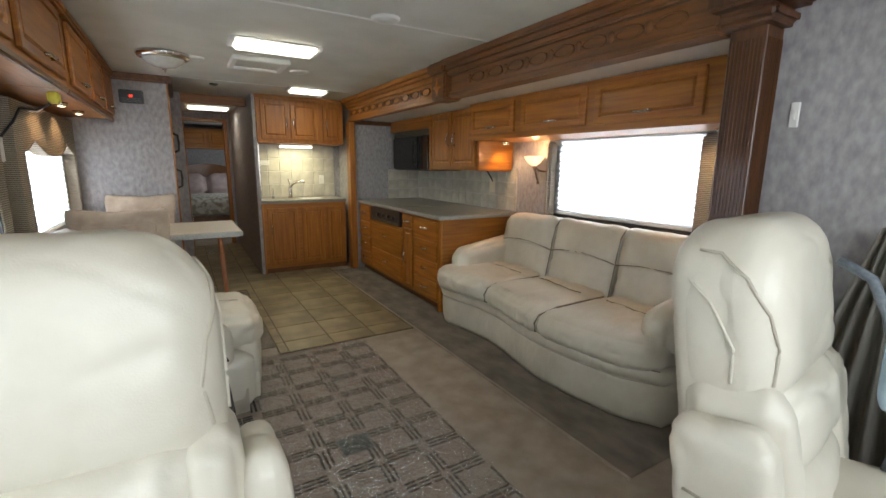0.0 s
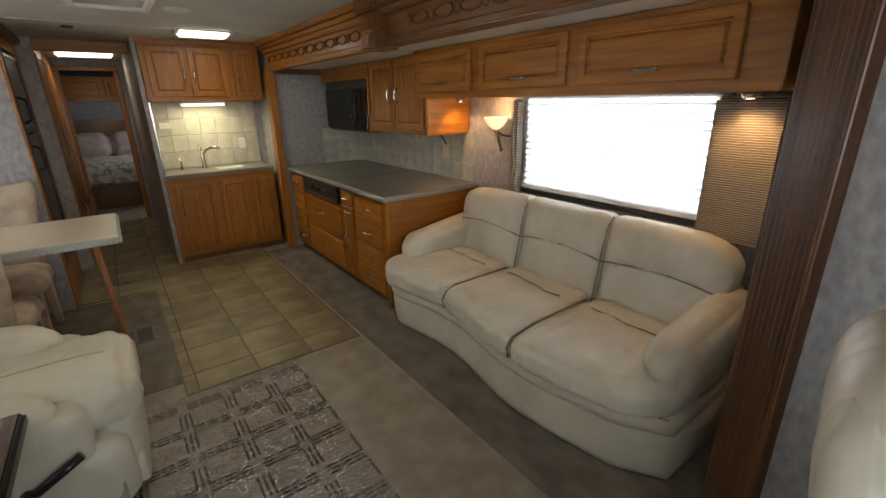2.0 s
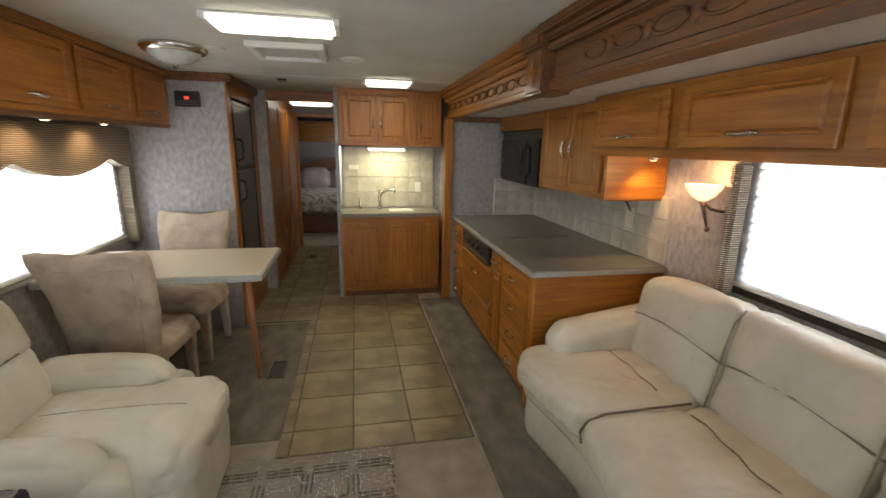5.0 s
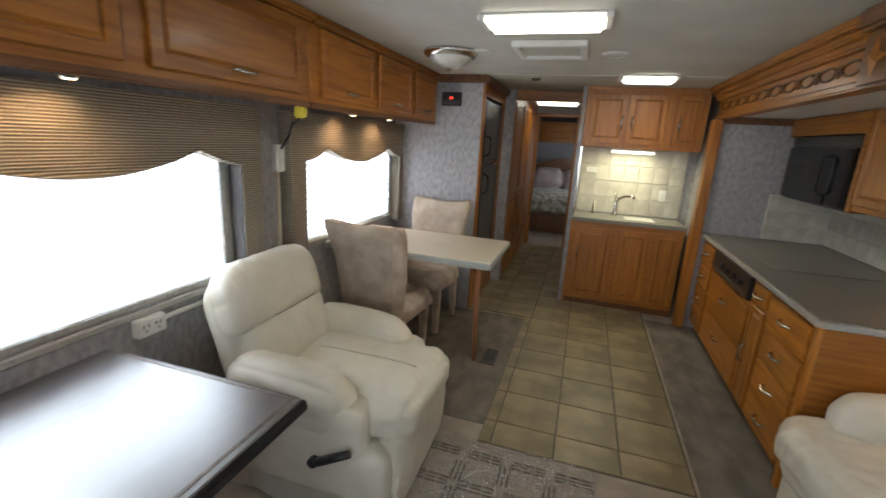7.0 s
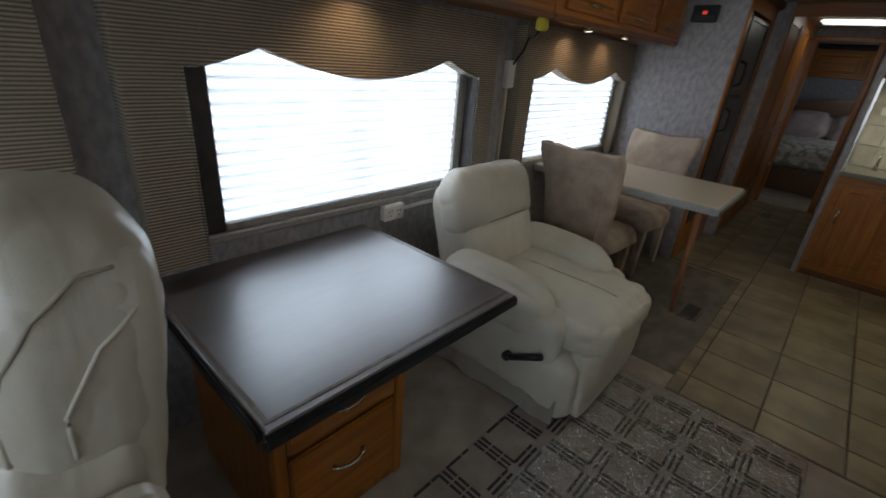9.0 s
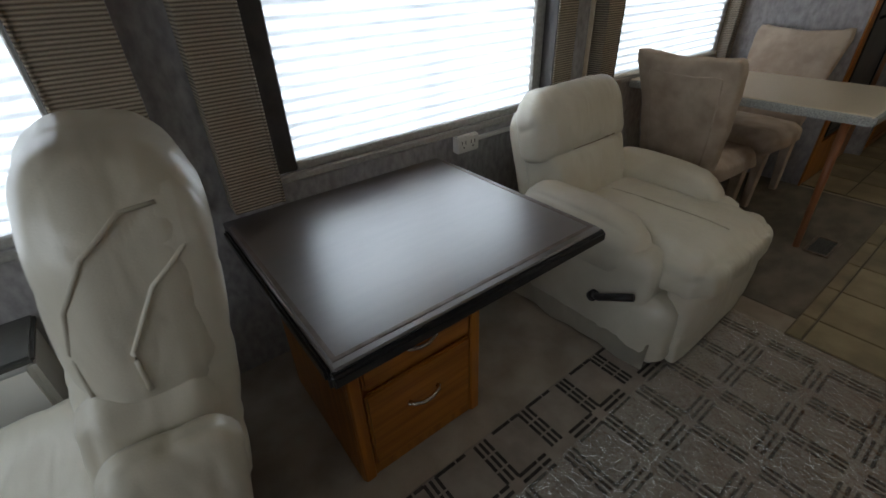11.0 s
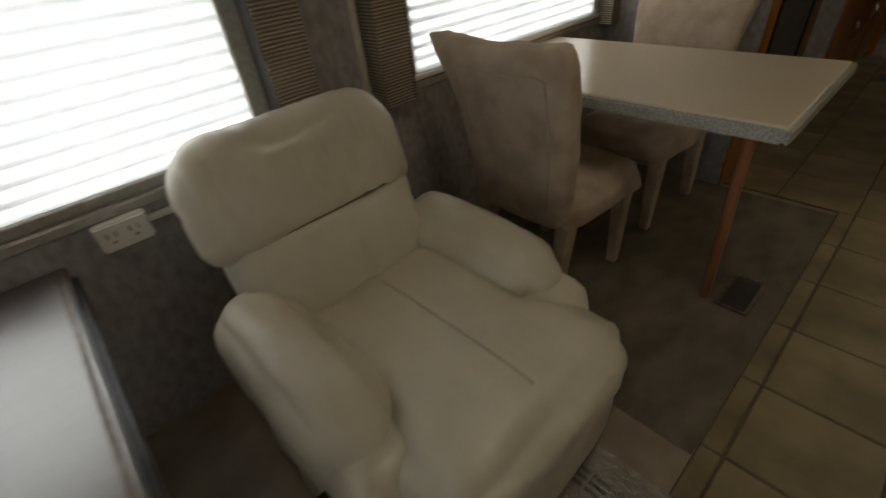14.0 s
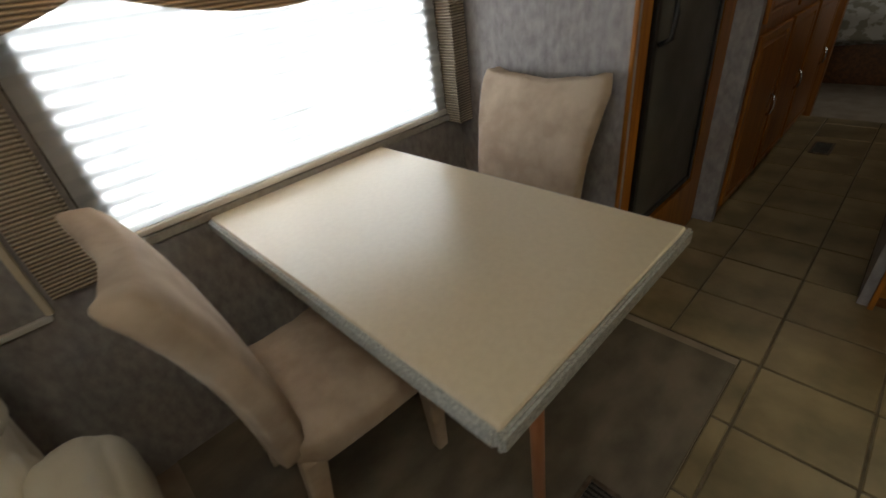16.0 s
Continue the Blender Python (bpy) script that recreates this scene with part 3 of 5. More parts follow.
# ---- windows, shades and cornices ----
def window_unit(name, x, side, y0, y1, z0, z1, label, wide=0, cols=(0.5,), jamb=0.066):
    """Frame, glass, and a pleated shade; side is +1 where the room lies at greater x."""
    w = thing(name, (x, (y0 + y1) / 2, z0), label, "window", kind="structure")
    out = x - side * 0.06
    for a, b, c, e in ((y0 + 0.066 - jamb, y0 + 0.066, z0 - (0.03 if jamb > 0.1 else 0), z1), (y1 - 0.066, y1, z0, z1), (y0 + 0.066, y1 - 0.066, z0, z0 + 0.03), (y0 + 0.066, y1 - 0.066, z1 - 0.03, z1)):
        part("window_frame", box(min(out, x + side * 0.004), max(out, x + side * 0.004), a, b, c, e, 0.004), "counter_edge" if c == z0 and a > y0 else "frame", w)
    for s in cols:
        ym = y0 + (y1 - y0) * s
        part("mullion", box(min(out, out + side * 0.012), max(out, out + side * 0.012), ym - 0.009, ym + 0.009, z0 + 0.03, z1 - 0.03, 0.003), "frame", w)
    g = part("pane", box(out - 0.003, out + 0.003, y0 + 0.066, y1 - 0.066, z0 + 0.03, z1 - 0.03, 0), "glass", w, "clear glass")
    g.visible_shadow = False
    bm = bmesh.new()
    n = round((z1 - z0 - 0.02) / 0.042)
    pitch = (z1 - z0 - 0.02) / n
    e = 0.004 if wide else 0.068
    off = 0.014 if wide else -0.012
    rows = []
    for i in range(2 * n + 1):
        z = z1 - 0.002 - i * pitch / 2
        xx = x + side * (off if i % 2 else off - 0.006)
        rows.append([bm.verts.new((xx, y0 + e + (y1 - y0 - 2 * e) * j / 12, z + 0.0015 * noise.noise(Vector((j * 0.7, i * 0.3, y0))))) for j in range(13)])
    for a, b in zip(rows, rows[1:]):
        for j in range(12):
            bm.faces.new((a[j], a[j + 1], b[j + 1], b[j]))
    part("pleated_shade", bm, "shade", w, "white pleated day shade")
    cells = bmesh.new()
    for i in range(n):
        z = z1 - 0.002 - (i + 0.5) * pitch
        vs = [cells.verts.new((x + side * (off - 0.009), yy, z + dz)) for yy, dz in ((y0 + e, -0.36 * pitch), (y1 - e, -0.36 * pitch), (y1 - e, 0.12 * pitch), (y0 + e, 0.12 * pitch))]
        cells.faces.new(vs)
    part("shade_cells", cells, "shade", w, "folded back layer of the shade")
    part("shade_rail", box(min(x + side * (off - 0.012), x + side * (off + 0.008)), max(x + side * (off - 0.012), x + side * (off + 0.008)), y0 + e, y1 - e, z0 + 0.0, z0 + 0.022, 0.004), "white", w)
    part("window_sill", box(min(x, x + side * 0.02), max(x, x + side * 0.02), y0 - 0.03, y1 + 0.03, z0 - 0.035, z0 - 0.004, 0.005), "frame" if side < 0 else "counter_edge", w)
    return w


for k, (a, b, c, e) in enumerate(WINS_L):
    window_unit("window_%d" % (k + 1), LW, 1, a, b, c, e, "dark framed side window with a lowered white pleated shade", k == 2, jamb=0.066 if k == 2 else 0.095)
window_unit("window_4", SW, -1, *WIN_R, "wide window with a lowered white pleated shade", 1)


def cornice(y0, y1, leg, leg_far, z_leg, z_top, z_low, label, liner=True):
    """A padded fabric cornice round a left-hand window, with a scalloped lower edge and two side legs."""
    c = thing("window_cornice", (LW, (y0 + y1) / 2, z_leg), label, "cornice", "padded window cornices")
    a, b = y0 + leg, y1 - leg_far
    edge = []
    for i in range(41):
        s = i / 40
        if s < 0.18:
            z = z_low + 0.02 + 0.075 * (s / 0.18) ** 1.5
        elif s > 0.82:
            z = z_low + 0.02 + 0.075 * ((1 - s) / 0.18) ** 1.5
        else:
            z = z_low + 0.095 - 0.095 * math.sin((s - 0.18) / 0.64 * math.pi) ** 0.8
        edge.append((a + (b - a) * s, z))
    outline = [(y0, z_leg), (y0, z_top), (y1, z_top), (y1, z_leg), (b, z_leg)] + edge[::-1] + [(a, z_leg)]
    part("padded_frame", slab(outline, lambda u, v, w: (LW + 0.002 + w, u, v), 0.085), "ribbed", c)
    if liner:
        part("liner", box(LW + 0.006, LW + 0.084, b - 0.008, b - 0.001, z_leg + 0.03, z_low + 0.012, 0.002), "frame", c, "dark inner face beside the glass")
        part("liner", box(LW + 0.006, LW + 0.084, a + 0.001, a + 0.008, z_leg + 0.03, z_low + 0.012, 0.002), "frame", c, "dark inner face beside the glass")
    path = [(LW + 0.088, a, z_leg)] + [(LW + 0.088, u, v) for u, v in edge] + [(LW + 0.088, b, z_leg)]
    part("welt", tube(path, 0.006, 6), "ribbed", c, smooth=True)


cornice(-0.75, 1.20, 0.16, 0.20, 0.76, 1.66, 1.36, "taupe ribbed fabric cornice round the driver's window")
cornice(1.34, 3.06, 0.165, 0.135, 0.735, 1.66, 1.36, "taupe ribbed fabric cornice round the window above the desk")
cornice(3.31, 4.93, 0.13, 0.08, 0.80, 1.66, 1.36, "taupe ribbed fabric cornice round the dinette window", False)
for y0, y1, g in ((1.30, 1.60, 0), (2.84, 2.90, 0)):
    single("drape_panel", box(SW - 0.10, SW - 0.003, y0, y1, 0.86, 1.53, 0.02, 3), "ribbed", "taupe ribbed fabric side panel beside the sofa window", "drape", "sofa window side panels")
single("drape_panel", box(2.0, 2.46, 1.10, 1.17, 0.70, 1.85, 0.02, 3), "ribbed", "taupe ribbed fabric end panel of the slide-out", "drape")

# ---- floor coverings ----
RX0, RX1, RY0, RY1 = -0.22, 0.835, 0.9, 3.13
rug = thing("rug", (0.24, 2.0, 0), "brown rug with dark block pattern under clear plastic film", "rug")
part("backing", box(RX0, RX1, RY0, RY1, 0.001, 0.010, 0.003), "rug", rug)
bars = []
P, Q = 0.215, 0.135


def dashes(a, b, c, e, along_x, step):
    """A woven line broken into short dashes."""
    lo, hi = (a, b) if along_x else (c, e)
    u = lo
    while u < hi - 0.01:
        v = min(u + step, hi)
        q = (u, v - 0.008, c, e) if along_x else (a, b, u, v - 0.008)
        if q[0] > RX0 + 0.005 and q[1] < RX1 - 0.005 and q[2] > RY0 + 0.005 and q[3] < RY1 - 0.005:
            bars.append(q)
        u = v


for i in range(-1, 7):
    for j in range(-1, 12):
        x, y = RX0 + 0.03 + i * P, RY0 + 0.02 + j * P
        for n in range(3):
            o = 0.010 + n * 0.023
            dashes(x - 0.02, x + Q + 0.02, y - P + Q + o, y - P + Q + o + 0.011, True, 0.06)
            dashes(x + Q + o, x + Q + o + 0.011, y - 0.02 + 0.04 * ((i + j) % 2), y + Q - 0.02 + 0.04 * ((i + j) % 2), False, 0.09)
bb = bmesh.new()
for a, b, c, e in bars:
    top = [bb.verts.new(v) for v in ((a, c, 0.0125), (b, c, 0.0125), (b, e, 0.0125), (a, e, 0.0125))]
    low = [bb.verts.new(v) for v in ((a, c, 0.009), (b, c, 0.009), (b, e, 0.009), (a, e, 0.009))]
    bb.faces.new(top)
    for k in range(4):
        bb.faces.new((low[k], low[(k + 1) % 4], top[(k + 1) % 4], top[k]))
part("woven_pattern", bb, "rug_dark", rug, "dark woven bars")["kind"] = "stuff"
fm = bmesh.new()
nx, ny = 40, 74
grid = [[fm.verts.new((0.0 + (RX1 - 0.0) * i / nx, RY0 + (RY1 + 0.01 - RY0) * j / ny, 0.0165 + 0.003 * noise.noise(Vector((i * 0.6, j * 0.5, 0))))) for i in range(nx + 1)] for j in range(ny + 1)]
for j in range(ny):
    for i in range(nx):
        fm.faces.new((grid[j][i], grid[j][i + 1], grid[j + 1][i + 1], grid[j + 1][i]))
part("plastic_film", fm, "film", rug, "crinkled clear plastic film", smooth=True).visible_shadow = False
single("rug_vent", join(box(0.27, 0.43, 1.84, 1.98, 0.0135, 0.0155, 0.001), *[box(0.28, 0.42, 1.852 + i * 0.013, 1.857 + i * 0.013, 0.0155, 0.0175, 0) for i in range(9)]), "fridge", "grey slotted metal floor register in the rug", "vent")


def register(x, y, z):
    r = thing("floor_register", (x, y, z), "dark slotted metal floor register set in the carpet", "vent", "floor registers")
    part("frame", join(box(-0.06, -0.045, -0.12, 0.12, 0.003, 0.012, 0.002), box(0.045, 0.06, -0.12, 0.12, 0.003, 0.012, 0.002), box(-0.045, 0.045, -0.12, -0.105, 0.003, 0.012, 0.002), box(-0.045, 0.045, 0.105, 0.12, 0.003, 0.012, 0.002)), "bronze", r, local=True)
    part("backing", box(-0.045, 0.045, -0.105, 0.105, 0.002, 0.005, 0), "black", r, local=True)
    for i in range(12):
        part("slat", box(-0.045, 0.045, -0.1 + i * 0.0172, -0.093 + i * 0.0172, 0.005, 0.010, 0.001), "fridge", r, local=True)


register(0.10, 4.09, 0.004)
register(0.06, 7.35, 0.008)

# ---- things along the left wall ----
WOODY = "honey oak overhead cabinet with raised-panel doors"


def overhead_left(y0, y1, doors, label):
    c = thing("overhead_cabinet", (-0.9, (y0 + y1) / 2, 1.68), label, "cabinet", "overhead cabinets along the window wall")
    part("body", box(LW, -0.715, y0, y1, 1.69, CEIL - 0.002, 0.003), "oak_y", c)
    part("light_rail", box(-0.735, -0.708, y0, y1, 1.665, 1.70, 0.008, 2), "dark_oak", c)
    part("crown", box(-0.73, -0.675, y0, y1, 2.045, CEIL - 0.001, 0.012, 2), "oak_y", c)
    for a, b, up in doors:
        panel_door(c, "+x", -0.714, a, b, 1.72, 2.035, (0.5, 0.13, False))


overhead_left(0.55, 3.075, ((0.6, 1.34, 0), (1.42, 2.15, 0), (2.24, 3.0, 0)), WOODY)
overhead_left(3.08, 4.94, ((3.16, 3.73, 0), (3.80, 4.34, 0), (4.41, 4.88, 0)), WOODY + " by the dinette")


def puck(x, y, z):
    p = thing("puck_light", (x, y, z), "small lit round lamp under the cabinets", "lamp", "cabinet puck lamps")
    part("ring", lathe([(0.022, 0), (0.036, -0.004), (0.034, -0.02), (0.026, -0.028)], (0, 0, 0)), "chrome", p, local=True, smooth=True)
    part("bulb", lathe([(0.001, -0.031), (0.016, -0.029), (0.025, -0.022)], (0, 0, 0)), "bulb", p, "lit bulb", local=True, smooth=True)


for y in (2.1, 3.75, 4.3):
    puck(-0.86, y, 1.692)

desk = thing("desk", (-0.61, 1.77, 0), "dark brown laminate desk top with a moulded dark edge", "desk")
part("top", box(-1.03, -0.20, 1.30, 2.25, 0.662, 0.69, 0.004), "desk", desk)
part("edge", join(box(-0.215, -0.185, 1.285, 2.265, 0.640, 0.684, 0.010, 3), box(-1.03, -0.215, 1.285, 1.302, 0.645, 0.684, 0.007, 2), box(-1.03, -0.215, 2.248, 2.265, 0.645, 0.684, 0.007, 2)), "black", desk, "rounded black edge moulding")
part("inlay", join(box(-0.235, -0.223, 1.31, 2.24, 0.690, 0.6915, 0), box(-1.02, -0.235, 1.31, 1.322, 0.690, 0.6915, 0), box(-1.02, -0.235, 2.228, 2.24, 0.690, 0.6915, 0)), "desk_trim", desk, "pale inlay line")
part("wall_cleat", box(LW, -1.03, 1.30, 2.25, 0.63, 0.685, 0.004), "desk", desk)
fc = thing("file_cabinet", (-0.62, 1.6, 0), "honey oak two-drawer cabinet under the desk", "cabinet")
part("body", box(-0.90, -0.345, 1.36, 1.84, 0.0, 0.655, 0.004), "oak_z", fc)
part("stile", box(-0.345, -0.325, 1.36, 1.40, 0.02, 0.62, 0.005), "oak_z", fc)
part("stile", box(-0.345, -0.325, 1.80, 1.84, 0.02, 0.62, 0.005), "oak_z", fc)
panel_door(fc, "+x", -0.344, 1.405, 1.795, 0.42, 0.60, (0.5, 0.5, False), "drawer", True)
panel_door(fc, "+x", -0.344, 1.405, 1.795, 0.07, 0.40, (0.5, 0.62, False), "drawer", True)

out = thing("outlet_box", (-1.07, 2.42, 0.72), "white surface-mounted outlet box on the grey wall", "outlet")
part("case", box(LW, -1.045, 2.345, 2.475, 0.685, 0.765, 0.006, 2), "white", out)
for yy in (2.38, 2.435):
    part("socket", join(box(-1.046, -1.0435, yy - 0.012, yy - 0.009, 0.725, 0.742, 0), box(-1.046, -1.0435, yy + 0.009, yy + 0.012, 0.725, 0.742, 0), rod((-1.046, yy, 0.712), (-1.0435, yy, 0.712), 0.004, seg=8)), "black", out)
part("raceway", box(LW, -1.072, 2.475, 3.28, 0.715, 0.735, 0.004), "white", out)
out = thing("wall_outlet", (-1.07, 3.28, 1.4), "white outlet with a cord and yellow plug under the cabinet", "outlet")
part("case", box(LW, -1.05, 3.245, 3.315, 1.32, 1.47, 0.006, 2), "white", out)
part("raceway", box(LW, -1.068, 3.27, 3.29, 0.735, 1.32, 0.004), "table", out, "cream wire raceway")
part("cord", tube([(-1.05, 3.28, 1.45), (-0.99, 3.28, 1.53), (-0.95, 3.26, 1.6), (-0.87, 3.18, 1.585), (-0.8, 3.1, 1.61), (-0.77, 3.09, 1.66)], 0.007), "black", out, "black cord", smooth=True)
part("plug", box(-0.80, -0.75, 3.06, 3.11, 1.615, 1.672, 0.008, 2), "yellow", out, "yellow plug")

# ---- recliner ----
rec = thing("recliner", (-0.45, 2.87, 0), "cream leather recliner with padded arms and a side lever", "armchair", turn=1)


def droop(bm):
    """Lets the top of an arm sweep down to a full rounded nose."""
    for v in bm.verts:
        f = max(0, v.co.x + 0.10) / 0.43
        if v.co.z > 0.36:
            v.co.z = 0.36 + (v.co.z - 0.36) * (1 - 0.22 * f * f)
    return bm


def recliner_side(sy):
    out = sy * 0.315
    part("arm", creased(droop(cush((-0.03, out, 0.475), (0.57, 0.205, 0.27), 0.098, 0.012, 24, 0.002, sy)), 0.0022, (11, 7, 6), sy), "leather", rec, local=True, smooth=True)
    part("side_panel", cush((0.03, out, 0.28), (0.62, 0.17, 0.42), 0.04, 0.008, 10, 0.003, sy), "leather", rec, local=True, smooth=True)
    part("front_corner", cush((0.27, out, 0.17), (0.34, 0.16, 0.30), 0.05, 0.008, 8), "leather", rec, local=True, smooth=True)
    sk = bmesh.new()
    lo, hi = [], []
    for i in range(15):
        x = -0.30 + 0.70 * i / 14
        fl = 0.006 * math.sin(i * 1.7)
        hi.append(sk.verts.new((x, out + sy * 0.082, 0.14)))
        lo.append(sk.verts.new((x, out + sy * (0.098 + fl), 0.012 + 0.008 * math.sin(i * 0.9))))
    for i in range(14):
        sk.faces.new((hi[i], hi[i + 1], lo[i + 1], lo[i]))
    bmesh.ops.solidify(sk, geom=sk.faces[:], thickness=0.008)
    part("skirt", sk, "leather", rec, "loose leather skirt", local=True, smooth=True)


recliner_side(-1)
recliner_side(1)
bm = creased(cush((0.15, 0, 0.41), (0.70, 0.50, 0.19), 0.07, 0.026, 34, 0.002), 0.0035, (11, 5, 5), 4)
for v in bm.verts:
    v.co.y *= 1 + 0.22 * max(0, min(1, (v.co.x - 0.22) / 0.12))
part("seat", bm, "leather", rec, "wide-fronted seat cushion", local=True, smooth=True)
part("footrest", cush((0.42, 0, 0.24), (0.14, 0.60, 0.34), 0.05, 0.015, 10), "leather", rec, local=True, smooth=True)
part("front_skirt", cush((0.455, 0, 0.10), (0.05, 0.60, 0.17), 0.02, 0.005, 8), "leather", rec, local=True, smooth=True)
part("seat_seam", tube([(-0.10 + 0.04 * k, 0, 0.5065 + 0.026 * (1 - ((-0.25 + 0.04 * k) / 0.34) ** 4)) for k in range(14)], 0.003), "piping", rec, local=True, smooth=True)
lean = pose(-0.19, -0.02, 0.42, 0, -16, 0)
part("back_lower", moved(pad((-0.05, 0, -0.06), 0.58, 0.38, 0.19, 0.04, 0.05, 0.05, 0.026, 34, 5, 0.0055, (5, 9, 6)), lean), "leather", rec, "creased lower back cushion", local=True, smooth=True)
part("back_upper", moved(pad((-0.045, -0.01, 0.275), 0.64, 0.31, 0.225, 0.145, 0.05, 0.085, 0.018, 34, 8, 0.003, (5, 11, 5)), lean), "leather", rec, "rounded head cushion", local=True, smooth=True)
part("back_shell", moved(pad((-0.15, 0, -0.10), 0.57, 0.63, 0.12, 0.13, 0.04, 0.045, 0.01, 22, 2, 0.003), lean), "leather", rec, local=True, smooth=True)
# dark tube draws the shaded crevice between the two back cushions
part("back_seam", moved(tube([(0.046 - 0.02 * (abs(k - 6) / 6) ** 3, -0.27 + 0.045 * k, 0.302) for k in range(13)], 0.005, 6), lean), "seam", rec, local=True, smooth=True)
lv = part("lever", tube([(0.13, -0.41, 0.245), (0.17, -0.43, 0.262), (0.23, -0.435, 0.30), (0.31, -0.435, 0.345)], 0.016, 10), "black", rec, "black recline lever", local=True, smooth=True)
part("pivot", rod((0.14, -0.38, 0.25), (0.14, -0.435, 0.25), 0.022), "black", lv, local=True, smooth=True)

# ---- dinette ----
tab = thing("dinette_table", (-0.46, 4.07, 0), "cream laminate dinette table with grey speckled edge", "table")
part("top", box(-1.07, 0.105, 3.745, 4.445, 0.775, 0.818, 0.004), "table", tab)
part("edge", join(box(0.102, 0.118, 3.735, 4.455, 0.772, 0.813, 0.005, 2), box(-1.07, 0.102, 3.733, 3.748, 0.772, 0.813, 0.005, 2), box(-1.07, 0.102, 4.442, 4.457, 0.772, 0.813, 0.005, 2)), "table_edge", tab, "speckled grey edge band")
part("leg", rod((0.0, 4.0, 0.0), (-0.03, 4.02, 0.776), 0.017, 0.02), "copper", tab, "slim reddish wood leg", smooth=True)
part("hinge_plate", box(-0.08, 0.02, 3.97, 4.07, 0.766, 0.776, 0.002), "bronze", tab)


def parsons_chair():
    c = thing("dining_chair", (0, 0, 0), "upholstered tan suede parsons dining chair", "chair", "chairs at the dinette")
    part("seat", cush((0, 0.10, 0.43), (0.47, 0.46, 0.13), 0.045, 0.02, 10, 0.004), "suede", c, local=True, smooth=True)
    bm = cush((0, 0, 0.30), (0.50, 0.085, 0.62), 0.024, 0.008, 16, 0.002)
    for v in bm.verts:
        s = max(0, min(1, v.co.z / 0.6))
        v.co.x *= 0.80 + 0.24 * s
        v.co.y -= 0.10 * s * s + 0.035 * (s ** 3) * (v.co.x / 0.26) ** 2
        v.co.z += 0.038 * s * (v.co.x / 0.26) ** 2
    bm.transform(pose(0, -0.14, 0.40))
    b = part("backrest", bm, "suede", c, local=True, smooth=True)
    line = [(-0.185, 0.06 + 0.058 * k) for k in range(9)] + [(-0.185 + 0.037 * k, 0.535) for k in range(1, 10)] + [(0.185, 0.524 - 0.058 * k) for k in range(9)]
    pts = []
    for x, z in line:
        q = z / 0.6
        x *= 0.80 + 0.24 * q
        pts.append((x, -0.1865 - 0.10 * q * q - 0.035 * q ** 3 * (x / 0.26) ** 2, 0.40 + z + 0.038 * q * (x / 0.26) ** 2))
    part("welt", tube(pts, 0.0045, 6), "suede", b, "stitched welt round the back panel", local=True, smooth=True)
    for sx in (-1, 1):
        for yy, tilt in ((-0.11, -0.05), (0.28, 0.0)):
            lg = bmesh.new()
            vs = []
            for z, h, dy in ((0.0, 0.021, tilt), (0.40, 0.032, 0)):
                vs.append([lg.verts.new((sx * 0.19 + h * a, yy + dy + h * b, z)) for a, b in ((-1, -1), (1, -1), (1, 1), (-1, 1))])
            for k in range(4):
                lg.faces.new((vs[0][k], vs[0][(k + 1) % 4], vs[1][(k + 1) % 4], vs[1][k]))
            lg.faces.new(vs[0][::-1])
            lg.faces.new(vs[1])
            bmesh.ops.bevel(lg, geom=lg.edges[:], offset=0.006, segments=1, affect="EDGES")
            part("leg", lg, "suede", c, local=True)
    return c


ch = parsons_chair()
ch.matrix_basis = pose(-0.60, 3.71, 0.002, 0, 0, -2)
tagged(copy_thing(ch, pose(-0.59, 4.60, 0.002, 0, 0, 178)), "upholstered tan suede parsons chair against the grey end wall")

panel = thing("thermostat_panel", (-0.55, 4.93, 1.9), "black wall panel with a small red display", "control panel")
part("case", box(-0.66, -0.48, 4.925, 4.945, 1.83, 1.945, 0.006, 2), "black", panel)
part("display", join(box(-0.585, -0.575, 4.922, 4.926, 1.885, 1.905, 0), box(-0.57, -0.56, 4.922, 4.926, 1.885, 1.905, 0)), "red_led", panel, "red digits")
for i in range(3):
    part("slot", box(-0.64, -0.50, 4.923, 4.926, 1.845 + i * 0.012, 1.851 + i * 0.012, 0), "fridge", panel)

fr = thing("refrigerator", (-0.4, 5.43, 0.3), "tall two-door refrigerator with dark panels and black trim", "refrigerator")
part("body", box(-0.95, -0.335, 5.08, 5.78, 0.31, 1.92, 0.004), "black", fr)
for z0, z1 in ((0.33, 1.33), (1.36, 1.90)):
    dr = part("door", join(box(-0.335, -0.290, 5.09, 5.125, z0, z1, 0.004), box(-0.335, -0.290, 5.735, 5.77, z0, z1, 0.004), box(-0.335, -0.290, 5.125, 5.735, z0, z0 + 0.03, 0.004), box(-0.335, -0.290, 5.125, 5.735, z1 - 0.03, z1, 0.004)), "black", fr)
    part("door_panel", box(-0.325, -0.300, 5.125, 5.735, z0 + 0.03, z1 - 0.03, 0), "fridge", dr)
    hz = z1 - 0.25 if z0 < 1 else z0 + 0.06
    part("handle", tube([(-0.29, 5.14, hz), (-0.25, 5.14, hz + 0.02), (-0.245, 5.14, hz + 0.1), (-0.25, 5.14, hz + 0.16), (-0.29, 5.14, hz + 0.18)], 0.011), "black", dr, smooth=True)

